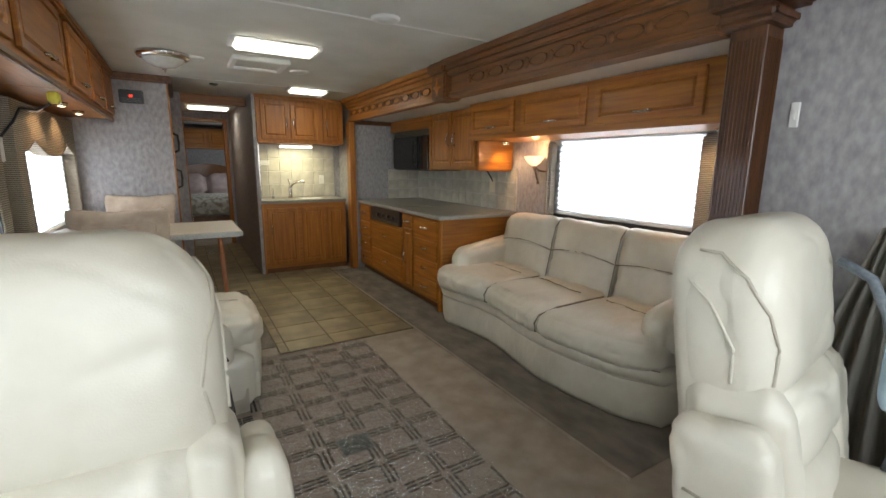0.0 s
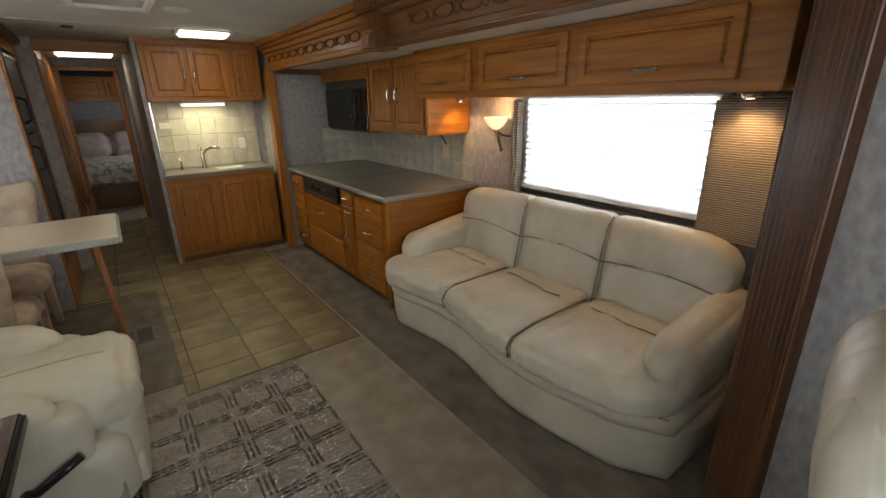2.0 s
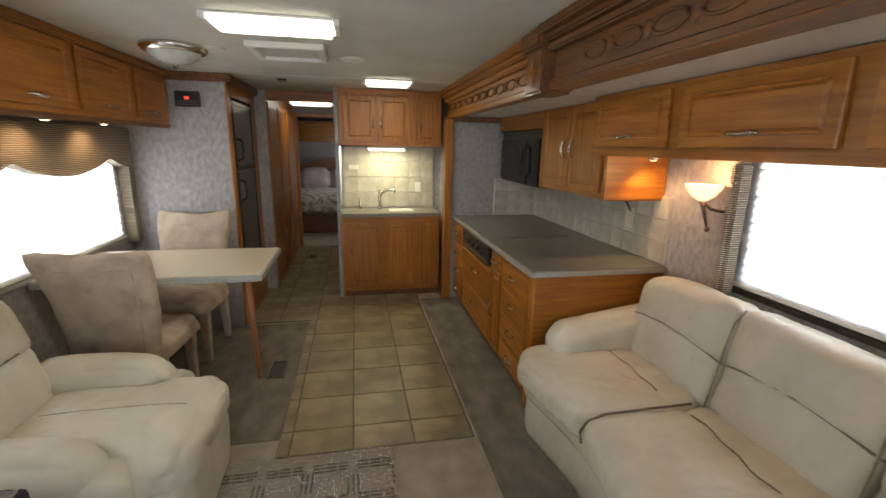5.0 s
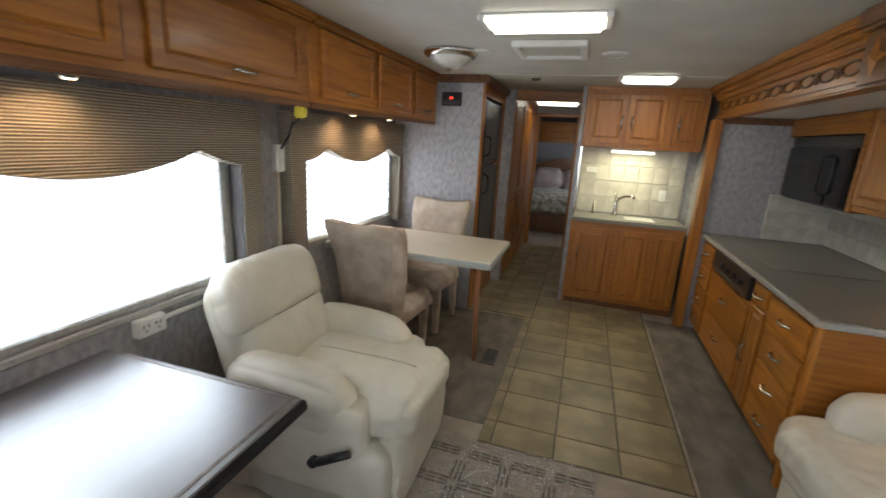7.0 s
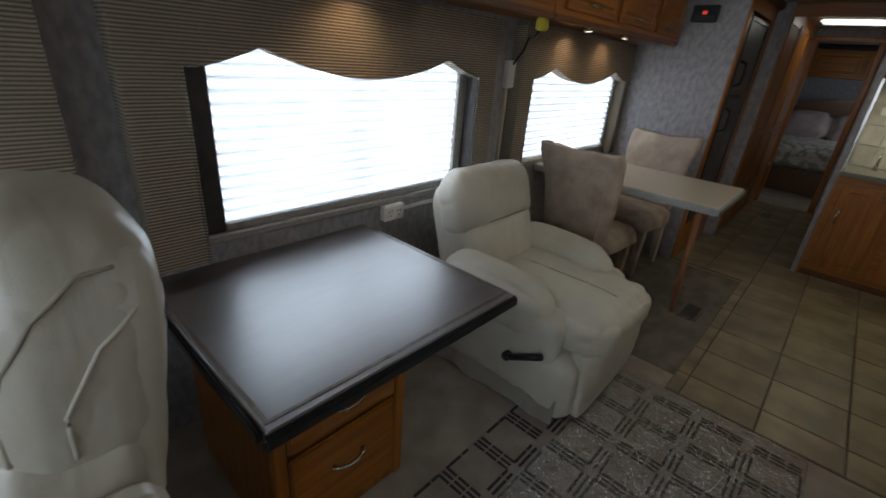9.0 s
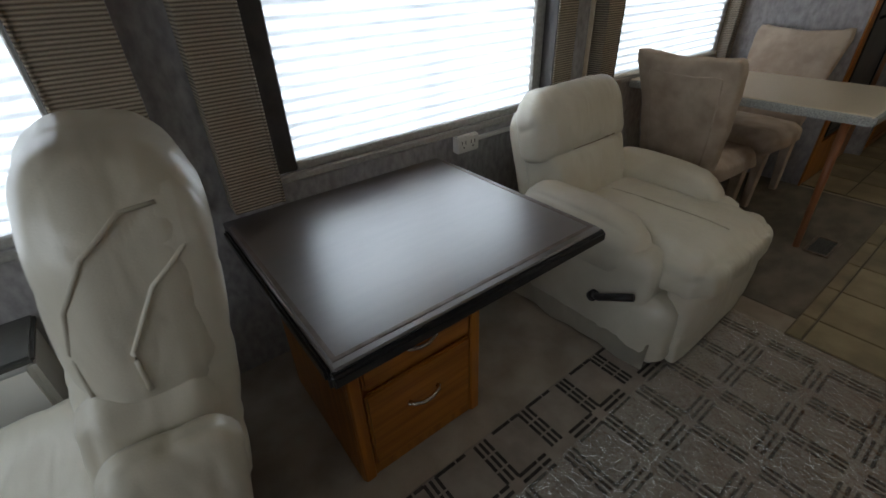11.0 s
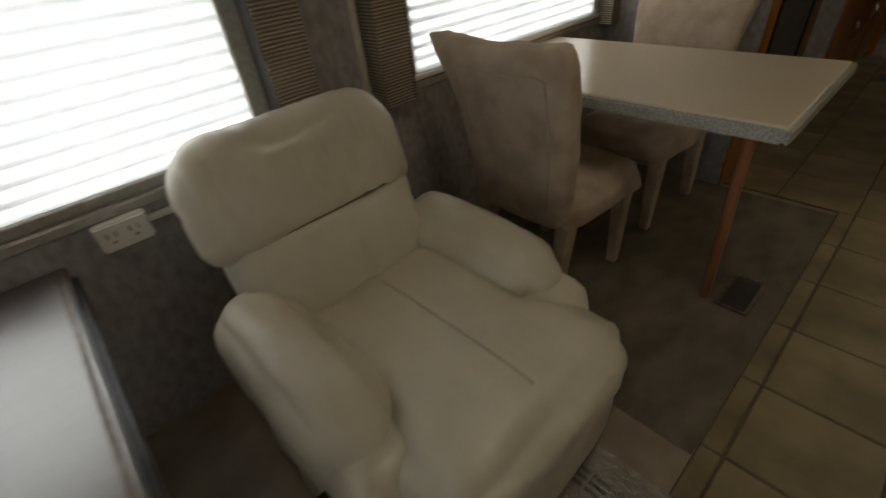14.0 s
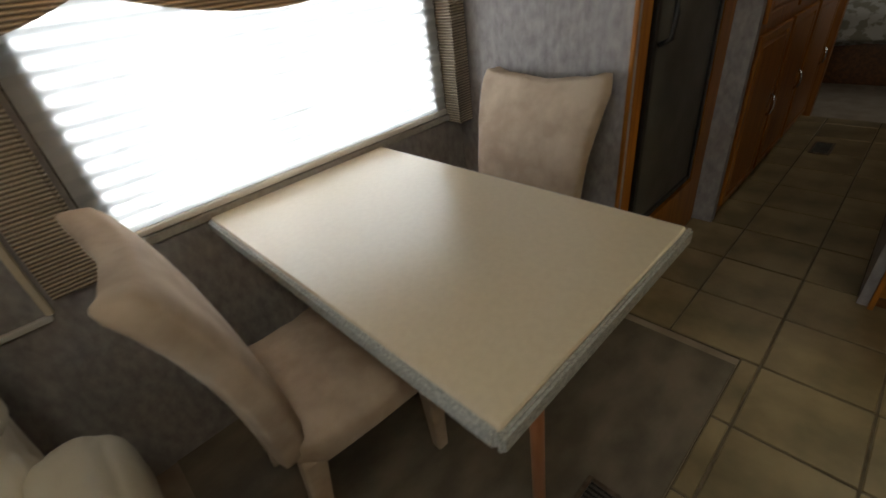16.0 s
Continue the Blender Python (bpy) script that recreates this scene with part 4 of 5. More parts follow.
# ---- sink unit ----
sk = thing("sink_cabinet", (1.04, 5.8, 0), "honey oak sink base cabinet with three raised-panel doors", "cabinet")
part("body", box(0.53, 1.535, 5.575, 6.03, 0.07, 0.855, 0.003), "oak_x", sk)
part("plinth", box(0.53, 1.535, 5.60, 6.03, 0.0, 0.07, 0), "dark_oak", sk)
part("end_panel", box(0.526, 0.545, 5.56, 6.03, 0.0, 0.856, 0.003), "oak_z", sk)
for a, b, h in ((0.58, 0.93, (0.12, 0.62, True)), (0.98, 1.25, None), (1.29, 1.51, None)):
    panel_door(sk, "-y", 5.574, a, b, 0.12, 0.80, h)
ct = thing("sink_countertop", (1.04, 5.8, 0.86), "grey-green solid surface sink countertop", "countertop")
part("slab", box(0.525, 1.54, 5.545, 6.03, 0.857, 0.892, 0.008, 2), "counter", ct)
part("sink_rim", box(1.02, 1.28, 5.68, 5.88, 0.8925, 0.8965, 0.003), "white", ct, "pale sink cover")
fa = thing("faucet", (0.93, 5.92, 0.893), "brushed nickel gooseneck kitchen faucet", "faucet")
part("base", lathe([(0.0, 0.0), (0.03, 0.0), (0.03, 0.012), (0.02, 0.03), (0.018, 0.13), (0.016, 0.16), (0.0, 0.17)], (0.93, 5.92, 0.893)), "chrome", fa, smooth=True)
part("spout", tube([(0.93, 5.92, 1.02), (0.96, 5.90, 1.07), (1.01, 5.87, 1.10), (1.06, 5.84, 1.105), (1.09, 5.82, 1.085)], 0.015, 10), "chrome", fa, smooth=True)
part("lever", tube([(0.93, 5.92, 1.05), (0.925, 5.92, 1.09), (0.91, 5.93, 1.125)], 0.009), "chrome", fa, smooth=True)
sd = thing("soap_dispenser", (0.72, 5.92, 0.893), "small brushed nickel soap dispenser", "dispenser")
part("pump", lathe([(0.0, 0.0), (0.018, 0.0), (0.014, 0.02), (0.012, 0.10), (0.006, 0.105), (0.006, 0.13), (0.0, 0.132)], (0.72, 5.92, 0.893)), "chrome", sd, smooth=True)
up = thing("upper_cabinet", (1.04, 5.8, 1.56), "honey oak wall cabinet with three doors above the sink", "cabinet")
part("body", box(0.53, 1.535, 5.575, 6.03, 1.56, CEIL - 0.002, 0.003), "oak_z", up)
part("crown", box(0.515, 1.55, 5.555, 5.60, 2.055, CEIL - 0.001, 0.008, 2), "oak_x", up)
for a, b, h in ((0.575, 0.885, (0.9, 0.42, True)), (0.905, 1.215, (0.1, 0.42, True)), (1.28, 1.50, (0.2, 0.42, True))):
    panel_door(up, "-y", 5.574, a, b, 1.60, 2.03, h)
ul = thing("under_cabinet_light", (1.0, 5.8, 1.53), "lit fluorescent strip under the sink wall cabinet", "lamp")
part("case", box(0.80, 1.20, 5.74, 5.86, 1.535, 1.56, 0.004), "white", ul)
part("diffuser", box(0.81, 1.19, 5.735, 5.85, 1.515, 1.535, 0.008, 2), "tube", ul, "lit diffuser")
structure("wall_sink", box(0.525, 1.62, 6.035, 6.09, 0, CEIL, 0), "wallpaper", "wall behind the sink", "wall")
structure("splash_end_strip", box(0.526, 0.545, 5.60, 6.03, 0.893, 1.56, 0.003), "chrome", "bright metal edge strip of the sink alcove", "trim")


def switch(at, way, w, h, name, label):
    m = facing(way, *at)
    s = thing(name, (0, 0, 0), label, "switch")
    s.matrix_world = PLACE[s.name] = m
    part("plate", box(-w / 2, w / 2, -0.008, 0, 0, h, 0.003), "white", s, local=True)
    part("rocker", box(-w * 0.2, w * 0.2, -0.012, -0.006, h * 0.3, h * 0.7, 0.002), "white", s, local=True)


switch((6.018, 1.36, 1.06), "-y", 0.07, 0.115, "wall_outlet", "white double outlet on the tiled splashback")
switch((6.018, 0.66, 1.30), "-y", 0.11, 0.06, "wall_switch", "white switch plate on the tiled splashback")
switch((RW, 0.87, 1.48), "-x", 0.03, 0.09, "wall_switch", "slim white switch on the grey wall")

# ---- galley in the slide-out ----
gal = thing("galley_cabinet", (2.08, 4.35, 0), "honey oak base cabinet with drawers and a plain end panel", "cabinet")
part("body", box(1.67, 2.505, 3.37, 5.395, 0.075, 0.855, 0.003), "oak_y", gal)
part("plinth", box(1.71, 2.505, 3.40, 5.395, 0.014, 0.075, 0), "dark_oak", gal)
part("end_panel", box(1.66, 2.505, 3.352, 3.37, 0.014, 0.856, 0.003), "oak_x", gal)
part("corner_stile", box(1.652, 1.675, 3.345, 3.385, 0.014, 0.856, 0.004), "oak_z", gal)
for z0, z1 in ((0.10, 0.27), (0.285, 0.455), (0.47, 0.64), (0.655, 0.83)):
    panel_door(gal, "-x", 1.669, 3.40, 3.86, z0, z1, (0.5, 0.55, False), "drawer", True)
    panel_door(gal, "-x", 1.669, 5.02, 5.36, z0, z1, (0.5, 0.55, False), "drawer", True)
panel_door(gal, "-x", 1.669, 3.90, 4.10, 0.10, 0.70, (0.3, 0.5, True))
panel_door(gal, "-x", 1.669, 3.90, 4.10, 0.715, 0.83, (0.5, 0.5, False), "drawer", True)
panel_door(gal, "-x", 1.669, 4.14, 4.98, 0.10, 0.36, (0.5, 0.6, False), "drawer", True)
panel_door(gal, "-x", 1.669, 4.14, 4.98, 0.375, 0.66, (0.5, 0.6, False), "drawer", True)
cp = part("cooktop_panel", box(1.64, 1.67, 4.16, 4.96, 0.69, 0.845, 0.006, 2), "black", gal, "black cooktop control panel")
for i in range(4):
    part("knob", rod((1.64, 4.30 + i * 0.14, 0.77), (1.618, 4.30 + i * 0.14, 0.77), 0.022, 0.018), "black", cp, smooth=True)
part("vent_slot", join(*[box(1.637, 1.641, 4.2, 4.92, 0.70 + i * 0.01, 0.704 + i * 0.01, 0) for i in range(3)]), "fridge", cp)
wt = thing("worktop", (2.07, 4.35, 0.857), "grey-brown solid surface worktop beside the sofa", "countertop")
part("slab", box(1.638, 2.505, 3.33, 5.395, 0.857, 0.89, 0.007, 2), "counter", wt)
part("nosing", join(box(1.632, 1.642, 3.325, 5.39, 0.855, 0.886, 0.004), box(1.642, 2.505, 3.322, 3.333, 0.855, 0.886, 0.004)), "counter_edge", wt, "paler worktop edge")
part("cooktop_cover", box(1.78, 2.32, 4.25, 4.9, 0.8905, 0.894, 0.002), "counter", wt, "flush cooktop cover")

mw = thing("microwave_cabinet", (2.3, 4.45, 1.33), "honey oak cabinet holding the microwave, with two doors", "cabinet")
part("body", join(box(2.10, 2.505, 3.45, 4.33, 1.28, 1.85, 0.003), box(2.10, 2.505, 4.33, 5.39, 1.72, 1.85, 0.003), box(2.085, 2.505, 4.31, 4.345, 1.265, 1.85, 0.003)), "oak_y", mw)
part("end_panel", box(2.09, 2.505, 3.43, 3.452, 1.275, 1.85, 0.02, 3), "oak_x", mw)
panel_door(mw, "-x", 2.099, 3.89, 4.28, 1.315, 1.83, (0.88, 0.5, True))
panel_door(mw, "-x", 2.099, 3.48, 3.87, 1.315, 1.83, (0.12, 0.5, True))
mo = thing("microwave", (2.3, 4.8, 1.27), "black glossy built-in microwave oven", "microwave")
part("body", box(2.10, 2.505, 4.35, 5.27, 1.26, 1.715, 0.006), "black", mo)
dm = part("door", box(2.075, 2.10, 4.60, 5.26, 1.275, 1.64, 0.008, 2), "gloss", mo)
part("door_window", box(2.073, 2.076, 4.72, 5.2, 1.33, 1.59, 0), "gloss", dm)
part("handle", tube([(2.07, 4.63, 1.33), (2.04, 4.63, 1.36), (2.04, 4.63, 1.56), (2.07, 4.63, 1.59)], 0.012), "black", dm, smooth=True)
part("keypad", box(2.078, 2.10, 4.36, 4.59, 1.275, 1.64, 0.006), "gloss", mo)
for i in range(5):
    part("vent_slat", box(2.085, 2.10, 4.37, 5.25, 1.65 + i * 0.012, 1.656 + i * 0.012, 0), "fridge", mo)

oc = thing("overhead_cabinet", (2.25, 2.35, 1.54), "honey oak overhead cabinet above the sofa window", "cabinet")
part("body", box(1.99, 2.505, 1.22, 3.428, 1.545, 1.852, 0.003), "oak_y", oc)
part("light_rail", box(1.975, 1.992, 1.22, 3.428, 1.54, 1.575, 0.005, 2), "oak_y", oc)
for a, b in ((2.80, 3.38), (2.10, 2.72), (1.36, 2.03)):
    panel_door(oc, "-x", 1.989, a, b, 1.585, 1.825, (0.5, 0.2, False))
puck(2.3, 1.42, 1.545)
puck(2.3, 3.30, 1.545)

sc = thing("wall_sconce", (2.45, 3.0, 1.26), "lit alabaster bowl wall sconce on a bronze arm", "lamp")
part("shade", lathe([(0.02, 0.0), (0.05, 0.02), (0.075, 0.055), (0.085, 0.08), (0.08, 0.08), (0.045, 0.025), (0.0, 0.012)], (2.38, 3.0, 1.33)), "sconce", sc, "lit alabaster bowl", smooth=True)
part("plate", moved(lathe([(0.0, 0.02), (0.03, 0.018), (0.045, 0.0)], (0, 0, 0)), pose(2.508, 2.94, 1.29, 0, -90, 0)), "bronze", sc, smooth=True)
part("arm", tube([(2.50, 2.94, 1.29), (2.46, 2.95, 1.28), (2.42, 2.98, 1.29), (2.38, 3.0, 1.33)], 0.008), "bronze", sc, smooth=True)
part("stem", join(rod((2.38, 3.0, 1.33), (2.42, 2.99, 1.20), 0.014, 0.006), cush((2.425, 2.99, 1.185), (0.025, 0.025, 0.03), 0.012, 0.0, 4)), "bronze", sc, smooth=True)
so = thing("wall_outlet", (2.5, 3.72, 1.1), "cream outlet with a dark cord on the tiled splashback", "outlet")
part("plate", box(2.482, 2.492, 3.68, 3.77, 1.06, 1.20, 0.003), "table", so)
part("cord", tube([(2.485, 3.72, 1.17), (2.46, 3.73, 1.22), (2.44, 3.77, 1.28), (2.44, 3.83, 1.31), (2.44, 4.1, 1.318)], 0.007), "black", so, smooth=True)

# ---- sofa ----
sofa = thing("sofa", (2.05, 2.27, 0.014), "cream leather three-seat sofa with a curved front", "sofa")


def front_x(y):
    s = (y - 1.25) / 2.05
    return 1.575 + 0.04 * math.cos((s - 0.66) * 2 * math.pi / 0.66) + 0.10 * max(0, abs(s - 0.5) * 2 - 0.82) / 0.18


def sofa_body(z0, z1, inset, roll):
    bm = bmesh.new()
    rows = []
    for i in range(41):
        y = 1.25 + 2.05 * i / 40
        col = []
        for k in range(9):
            s = k / 8
            x = front_x(y) + inset - roll * math.sin(math.pi * s) + 0.004 * noise.noise(Vector((y * 9, s * 3, z0)))
            col.append(bm.verts.new((x, y, z0 + (z1 - z0) * s)))
        col.append(bm.verts.new((2.42, y, z1)))
        col.append(bm.verts.new((2.42, y, z0)))
        rows.append(col)
    n = len(rows[0])
    for a, b in zip(rows, rows[1:]):
        for k in range(n):
            bm.faces.new((a[k], a[(k + 1) % n], b[(k + 1) % n], b[k]))
    bm.faces.new(rows[0])
    bm.faces.new(rows[-1][::-1])
    bmesh.ops.recalc_face_normals(bm, faces=bm.faces[:])
    return bm


part("base", sofa_body(0.02, 0.25, 0.03, 0.012), "leather", sofa, smooth=True)
part("front_roll", sofa_body(0.25, 0.33, 0.015, 0.018), "leather", sofa, smooth=True)


def seat_cushion(y0, y1, seed):
    bm = cush((1.90, (y0 + y1) / 2, 0.392), (0.70, y1 - y0 - 0.004, 0.175), 0.07, 0.016, 40, 0.002, seed)
    creased(bm, 0.0055, (4.5, 15, 4), seed)
    for v in bm.verts:
        w = max(0, min(1, (2.2 - v.co.x) / 0.6))
        v.co.z -= 0.012 * math.exp(-((v.co.x - seam_x(v.co.y)) / 0.022) ** 2) * (v.co.z > 0.42)
        v.co.x += (front_x(v.co.y) - 0.03 - 1.55) * w
    return bm


def seam_x(y):
    return 2.03 + 0.012 * math.sin(y * 11) + 0.006 * math.sin(y * 37)


def back_pads(y0, y1, seed, outer):
    """A lower back pad and the head roll that overhangs it; outer is the side whose top corner falls away."""
    m = pose(2.24, (y0 + y1) / 2, 0.43, 0, 13, 0)
    w = y1 - y0
    lo = pad((0.012, 0, 0.0), w - 0.002, 0.31, 0.19, 0.03, 0.03, 0.04, 0.016, 34, seed, 0.005, (5, 12, 5))
    hi = pad((-0.004, 0, 0.235), w + 0.004, 0.27, 0.225, 0.07, 0.05, 0.075, 0.014, 34, seed + 2, 0.003, (5, 13, 4))
    for v in hi.verts:
        v.co.z += 0.03 * (abs(v.co.y) / w * 2) ** 2 * (0.5 if v.co.z < 0.33 else 0.25) * (-1 if v.co.z < 0.33 else 0.6)
        if outer and v.co.y * outer > 0:
            v.co.z -= 0.085 * (v.co.y * outer / w * 2) ** 3 * max(0, (v.co.z - 0.28) / 0.22)
    return moved(lo, m), moved(hi, m)


for i, (a, b) in enumerate(((1.265, 1.97), (1.97, 2.60), (2.60, 3.295))):
    part("seat_cushion", seat_cushion(a, b, i * 3.1), "leather", sofa, "creased cream leather seat cushion", smooth=True)
    pts = [(seam_x(y) + (front_x(y) - 1.58) * max(0, min(1, (2.2 - seam_x(y)) / 0.6)), y, 0.4855) for y in [a + 0.10 + (b - a - 0.2) * k / 12 for k in range(13)]]
    part("seat_seam", tube(pts, 0.0035, 6), "seam", sofa, smooth=True)
for i, (a, b) in enumerate(((1.33, 1.965), (1.965, 2.57), (2.57, 3.20))):
    lo, hi = back_pads(a, b, i * 2.3, (-1, 0, 1)[i])
    part("back_cushion", lo, "leather", sofa, smooth=True)
    part("head_roll", hi, "leather", sofa, "overhanging padded head roll", smooth=True)
    tilt = pose(2.24, (a + b) / 2, 0.43, 0, 13, 0)
    w = (b - a) / 2
    # shade below the head roll and between backs, drawn as dark tubes
    part("back_seam", moved(tube([(-0.103 + 0.018 * abs(k / 8) ** 4, w * 0.97 * k / 8, 0.268 - 0.034 * (k / 8) ** 2) for k in range(-8, 9)], 0.0048, 6), tilt), "seam", sofa, "dark tube drawn as the shade under the head roll", smooth=True)
    if i < 2:
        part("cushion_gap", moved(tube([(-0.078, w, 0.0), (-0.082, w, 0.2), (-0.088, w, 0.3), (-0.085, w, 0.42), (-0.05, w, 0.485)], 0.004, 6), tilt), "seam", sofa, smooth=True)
for y in (1.97, 2.60):
    # dark tubes laid in as the shade between the seat cushions
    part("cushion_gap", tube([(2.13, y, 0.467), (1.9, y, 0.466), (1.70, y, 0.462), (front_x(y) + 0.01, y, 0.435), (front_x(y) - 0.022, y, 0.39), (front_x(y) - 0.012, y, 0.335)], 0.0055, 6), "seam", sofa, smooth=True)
part("base_seam", tube([(front_x(1.27 + 0.05 * k) + 0.014, 1.27 + 0.05 * k, 0.25) for k in range(41)], 0.003, 6), "piping", sofa, smooth=True)
part("base_seam", tube([(front_x(1.27 + 0.05 * k) + 0.012, 1.27 + 0.05 * k, 0.325) for k in range(41)], 0.0035, 6), "seam", sofa, smooth=True)
part("back_frame", box(2.32, 2.43, 1.30, 3.26, 0.02, 0.72, 0.04, 3), "leather", sofa, smooth=True)
for y, s in ((1.34, 1), (3.21, 2)):
    bm = creased(cush((2.06, y, 0.51), (0.68, 0.19, 0.26), 0.09, 0.012, 24, 0.002, s), 0.0025, (12, 6, 5), s)
    for v in bm.verts:
        v.co.z += 0.07 * max(0, (v.co.x - 1.9) / 0.5) - 0.03 * max(0, (1.9 - v.co.x) / 0.2)
    part("arm", bm, "leather", sofa, smooth=True)


# ---- cab seats ----
def head_side(y, z):
    """Half width of a cab seat's head section at depth y and height z."""
    r, d = max(0, z - 0.635), min(0.085, max(0, abs(y - 0.045) - 0.0325))
    q = 1 - (0.09 - math.sqrt(0.0081 - d * d)) / 0.215
    return (0.125 + math.sqrt(0.0196 - min(0.018, r * r))) * q * (1 - 0.10 * max(0, z - 0.6) / 0.18) - 0.001




def captain_seat(at, turn, label, belt):
    c = thing("captain_chair", at, label, "seat", "cab seats", turn=turn)
    lean = pose(0, 0.20, 0.45, -9, 0, 0)
    part("pedestal", lathe([(0.20, 0.0), (0.20, 0.03), (0.12, 0.06), (0.11, 0.26), (0.2, 0.28)], (0, 0, 0)), "black", c, local=True, smooth=True)
    part("seat", cush((0, -0.04, 0.42), (0.54, 0.56, 0.19), 0.07, 0.025, 14, 0.006), "leather", c, local=True, smooth=True)
    part("seat_base", cush((0, -0.02, 0.30), (0.55, 0.54, 0.14), 0.04, 0.01, 8), "leather", c, local=True, smooth=True)
    bk = part("backrest", moved(pad((0.08, 0, -0.03), 0.51, 0.78, 0.13, 0.12, 0.05, 0.05, 0.01, 30, at[0], 0.003), lean @ pose(0, 0.02, 0, 0, 0, 90)), "leather", c, local=True, smooth=True)
    for z, h, sd, g in ((-0.04, 0.22, 1, (5, 12, 5)), (0.165, 0.225, 2, (5, 9, 5))):
        part("back_pillow", moved(pad((-0.005, 0, z), 0.44, h, 0.20, 0.06, 0.05, 0.06, 0.02, 34, at[0] + sd, 0.0045, g), lean @ pose(0, 0.02, 0, 0, 0, 90)), "leather", c, "creased back pillow", local=True, smooth=True)
    hd = pad((0.035, 0, 0.345), 0.53, 0.43, 0.245, 0.14, 0.05, 0.09, 0.012, 44, at[0] + 3, 0.0014, (9, 6, 9))
    for v in hd.verts:
        v.co.y *= 1 - 0.10 * max(0, v.co.z - 0.6) / 0.18
    part("headrest", moved(hd, lean @ pose(0, 0.01, 0, 0, 0, 90)), "leather", c, "tall rounded head section", local=True, smooth=True)
    for s in (-1, 1):
        part("bolster", moved(cush((s * 0.225, 0.02, 0.17), (0.11, 0.21, 0.44), 0.05, 0.008, 16, 0.004, s), lean), "leather", c, local=True, smooth=True)
        for name, dy, mat, top in (("head_welt", 0.0, "piping", 0.70), ("side_seam", 0.075, "leather", 0.645)):
            pts = [(-0.05 + dy, 0.40), (-0.06 + dy, 0.48), (-0.05 + dy, top - 0.14), (-0.015 + dy, top - 0.055), (0.04 + dy, top), (0.10 + dy * 0.6, top + 0.01)]
            path = [(a[0] + (b[0] - a[0]) * k / 5, a[1] + (b[1] - a[1]) * k / 5) for a, b in zip(pts, pts[1:]) for k in range(5)]
            part(name, moved(tube([(s * (head_side(y, z) + 0.003), y, z) for y, z in path], 0.004, 8), lean), mat, c, local=True, smooth=True)
        a = part("armrest", moved(pad((s * 0.315, 0.03, -0.21), 0.22, 0.54, 0.095, 0.06, 0.04, 0.035, 0.008, 26, s, 0.0025, (5, 9, 8)), lean), "leather", c, "armrest folded up beside the back", local=True, smooth=True)
        part("arm_seam", moved(tube([(s * 0.369, -0.055, -0.15), (s * 0.371, -0.05, 0.0), (s * 0.371, -0.02, 0.10), (s * 0.371, 0.035, 0.15), (s * 0.367, 0.10, 0.16)], 0.004), lean), "piping", a, local=True, smooth=True)
    k = part("recline_knob", lathe([(0.0, 0.0), (0.045, 0.0), (0.05, 0.008), (0.044, 0.016), (0.036, 0.012), (0.0, 0.012)], (0, 0, 0)), "chrome", c, "chrome ringed recline knob", local=True, smooth=True)
    k.data.transform(pose(-0.362, 0.21, 0.43, 0, -90, 0))
    part("knob_face", rod((-0.368, 0.21, 0.43), (-0.376, 0.21, 0.43), 0.034, 0.034, 20), "black", k, local=True)
    if belt:
        part("belt", tube([(0.13, 0.20, 1.10), (0.135, 0.13, 1.06), (0.145, 0.09, 0.97), (0.165, 0.05, 0.8), (0.20, 0.03, 0.6), (0.25, 0.05, 0.45)], 0.013, 6), "belt", c, "grey belt webbing", local=True, smooth=True)
        part("belt_pad", cush((0.155, 0.055, 0.86), (0.075, 0.05, 0.26), 0.02, 0.004, 8), "blue", c, "pale blue fleece belt pad", local=True, smooth=True)
    return c


captain_seat((-0.48, 0.72, 0), 0, "cream leather driver's captain chair with headrest", False)
captain_seat((1.10, 0.30, 0), 8, "cream leather passenger captain chair with blue belt pad", True)
con = thing("side_console", (-0.97, 0.2, 0), "white driver's side console with a dark top", "console")
part("body", box(LW, -0.87, -0.9, 0.72, 0.0, 0.56, 0.02, 3), "white", con)
part("top", box(LW, -0.86, -0.9, 0.73, 0.56, 0.585, 0.008, 2), "fridge", con)
cu = bmesh.new()
rows = []
for i in range(60):
    y = -0.15 + 0.98 * i / 59
    dx = 0.03 * math.sin(i * 0.95)
    rows.append((cu.verts.new((1.67 + dx * 0.6, 0.42 + 0.14 * i / 59, 1.15)), cu.verts.new((1.62 + dx * 1.6, y, 0.004))))
for a, b in zip(rows, rows[1:]):
    cu.faces.new((a[0], b[0], b[1], a[1]))
bmesh.ops.solidify(cu, geom=cu.faces[:], thickness=0.004)
single("cab_curtain", cu, "curtain", "gathered cream privacy curtain beside the cab", "curtain", smooth=True)
single("wall_cabinet", box(1.60, 1.715, 0.30, 0.52, 1.72, 2.0, 0.02, 3), "oak_z", "small oak wall cabinet above the passenger seat", "cabinet")


# ---- ceiling fixtures ----
def fluorescent(x, y, w, h):
    f = thing("ceiling_light", (x, y, CEIL), "lit fluorescent ceiling light with a white frame", "lamp", "fluorescent ceiling lights")
    part("frame", join(box(-w / 2 - 0.03, -w / 2, -h / 2, h / 2, -0.03, -0.001, 0.005), box(w / 2, w / 2 + 0.03, -h / 2, h / 2, -0.03, -0.001, 0.005), box(-w / 2, w / 2, -h / 2 - 0.005, h / 2 + 0.005, -0.012, -0.001, 0.003)), "white", f, local=True)
    part("diffuser", box(-w / 2, w / 2, -h / 2, h / 2, -0.045, -0.012, 0.016, 3), "tube", f, "lit ribbed diffuser", local=True, smooth=False)


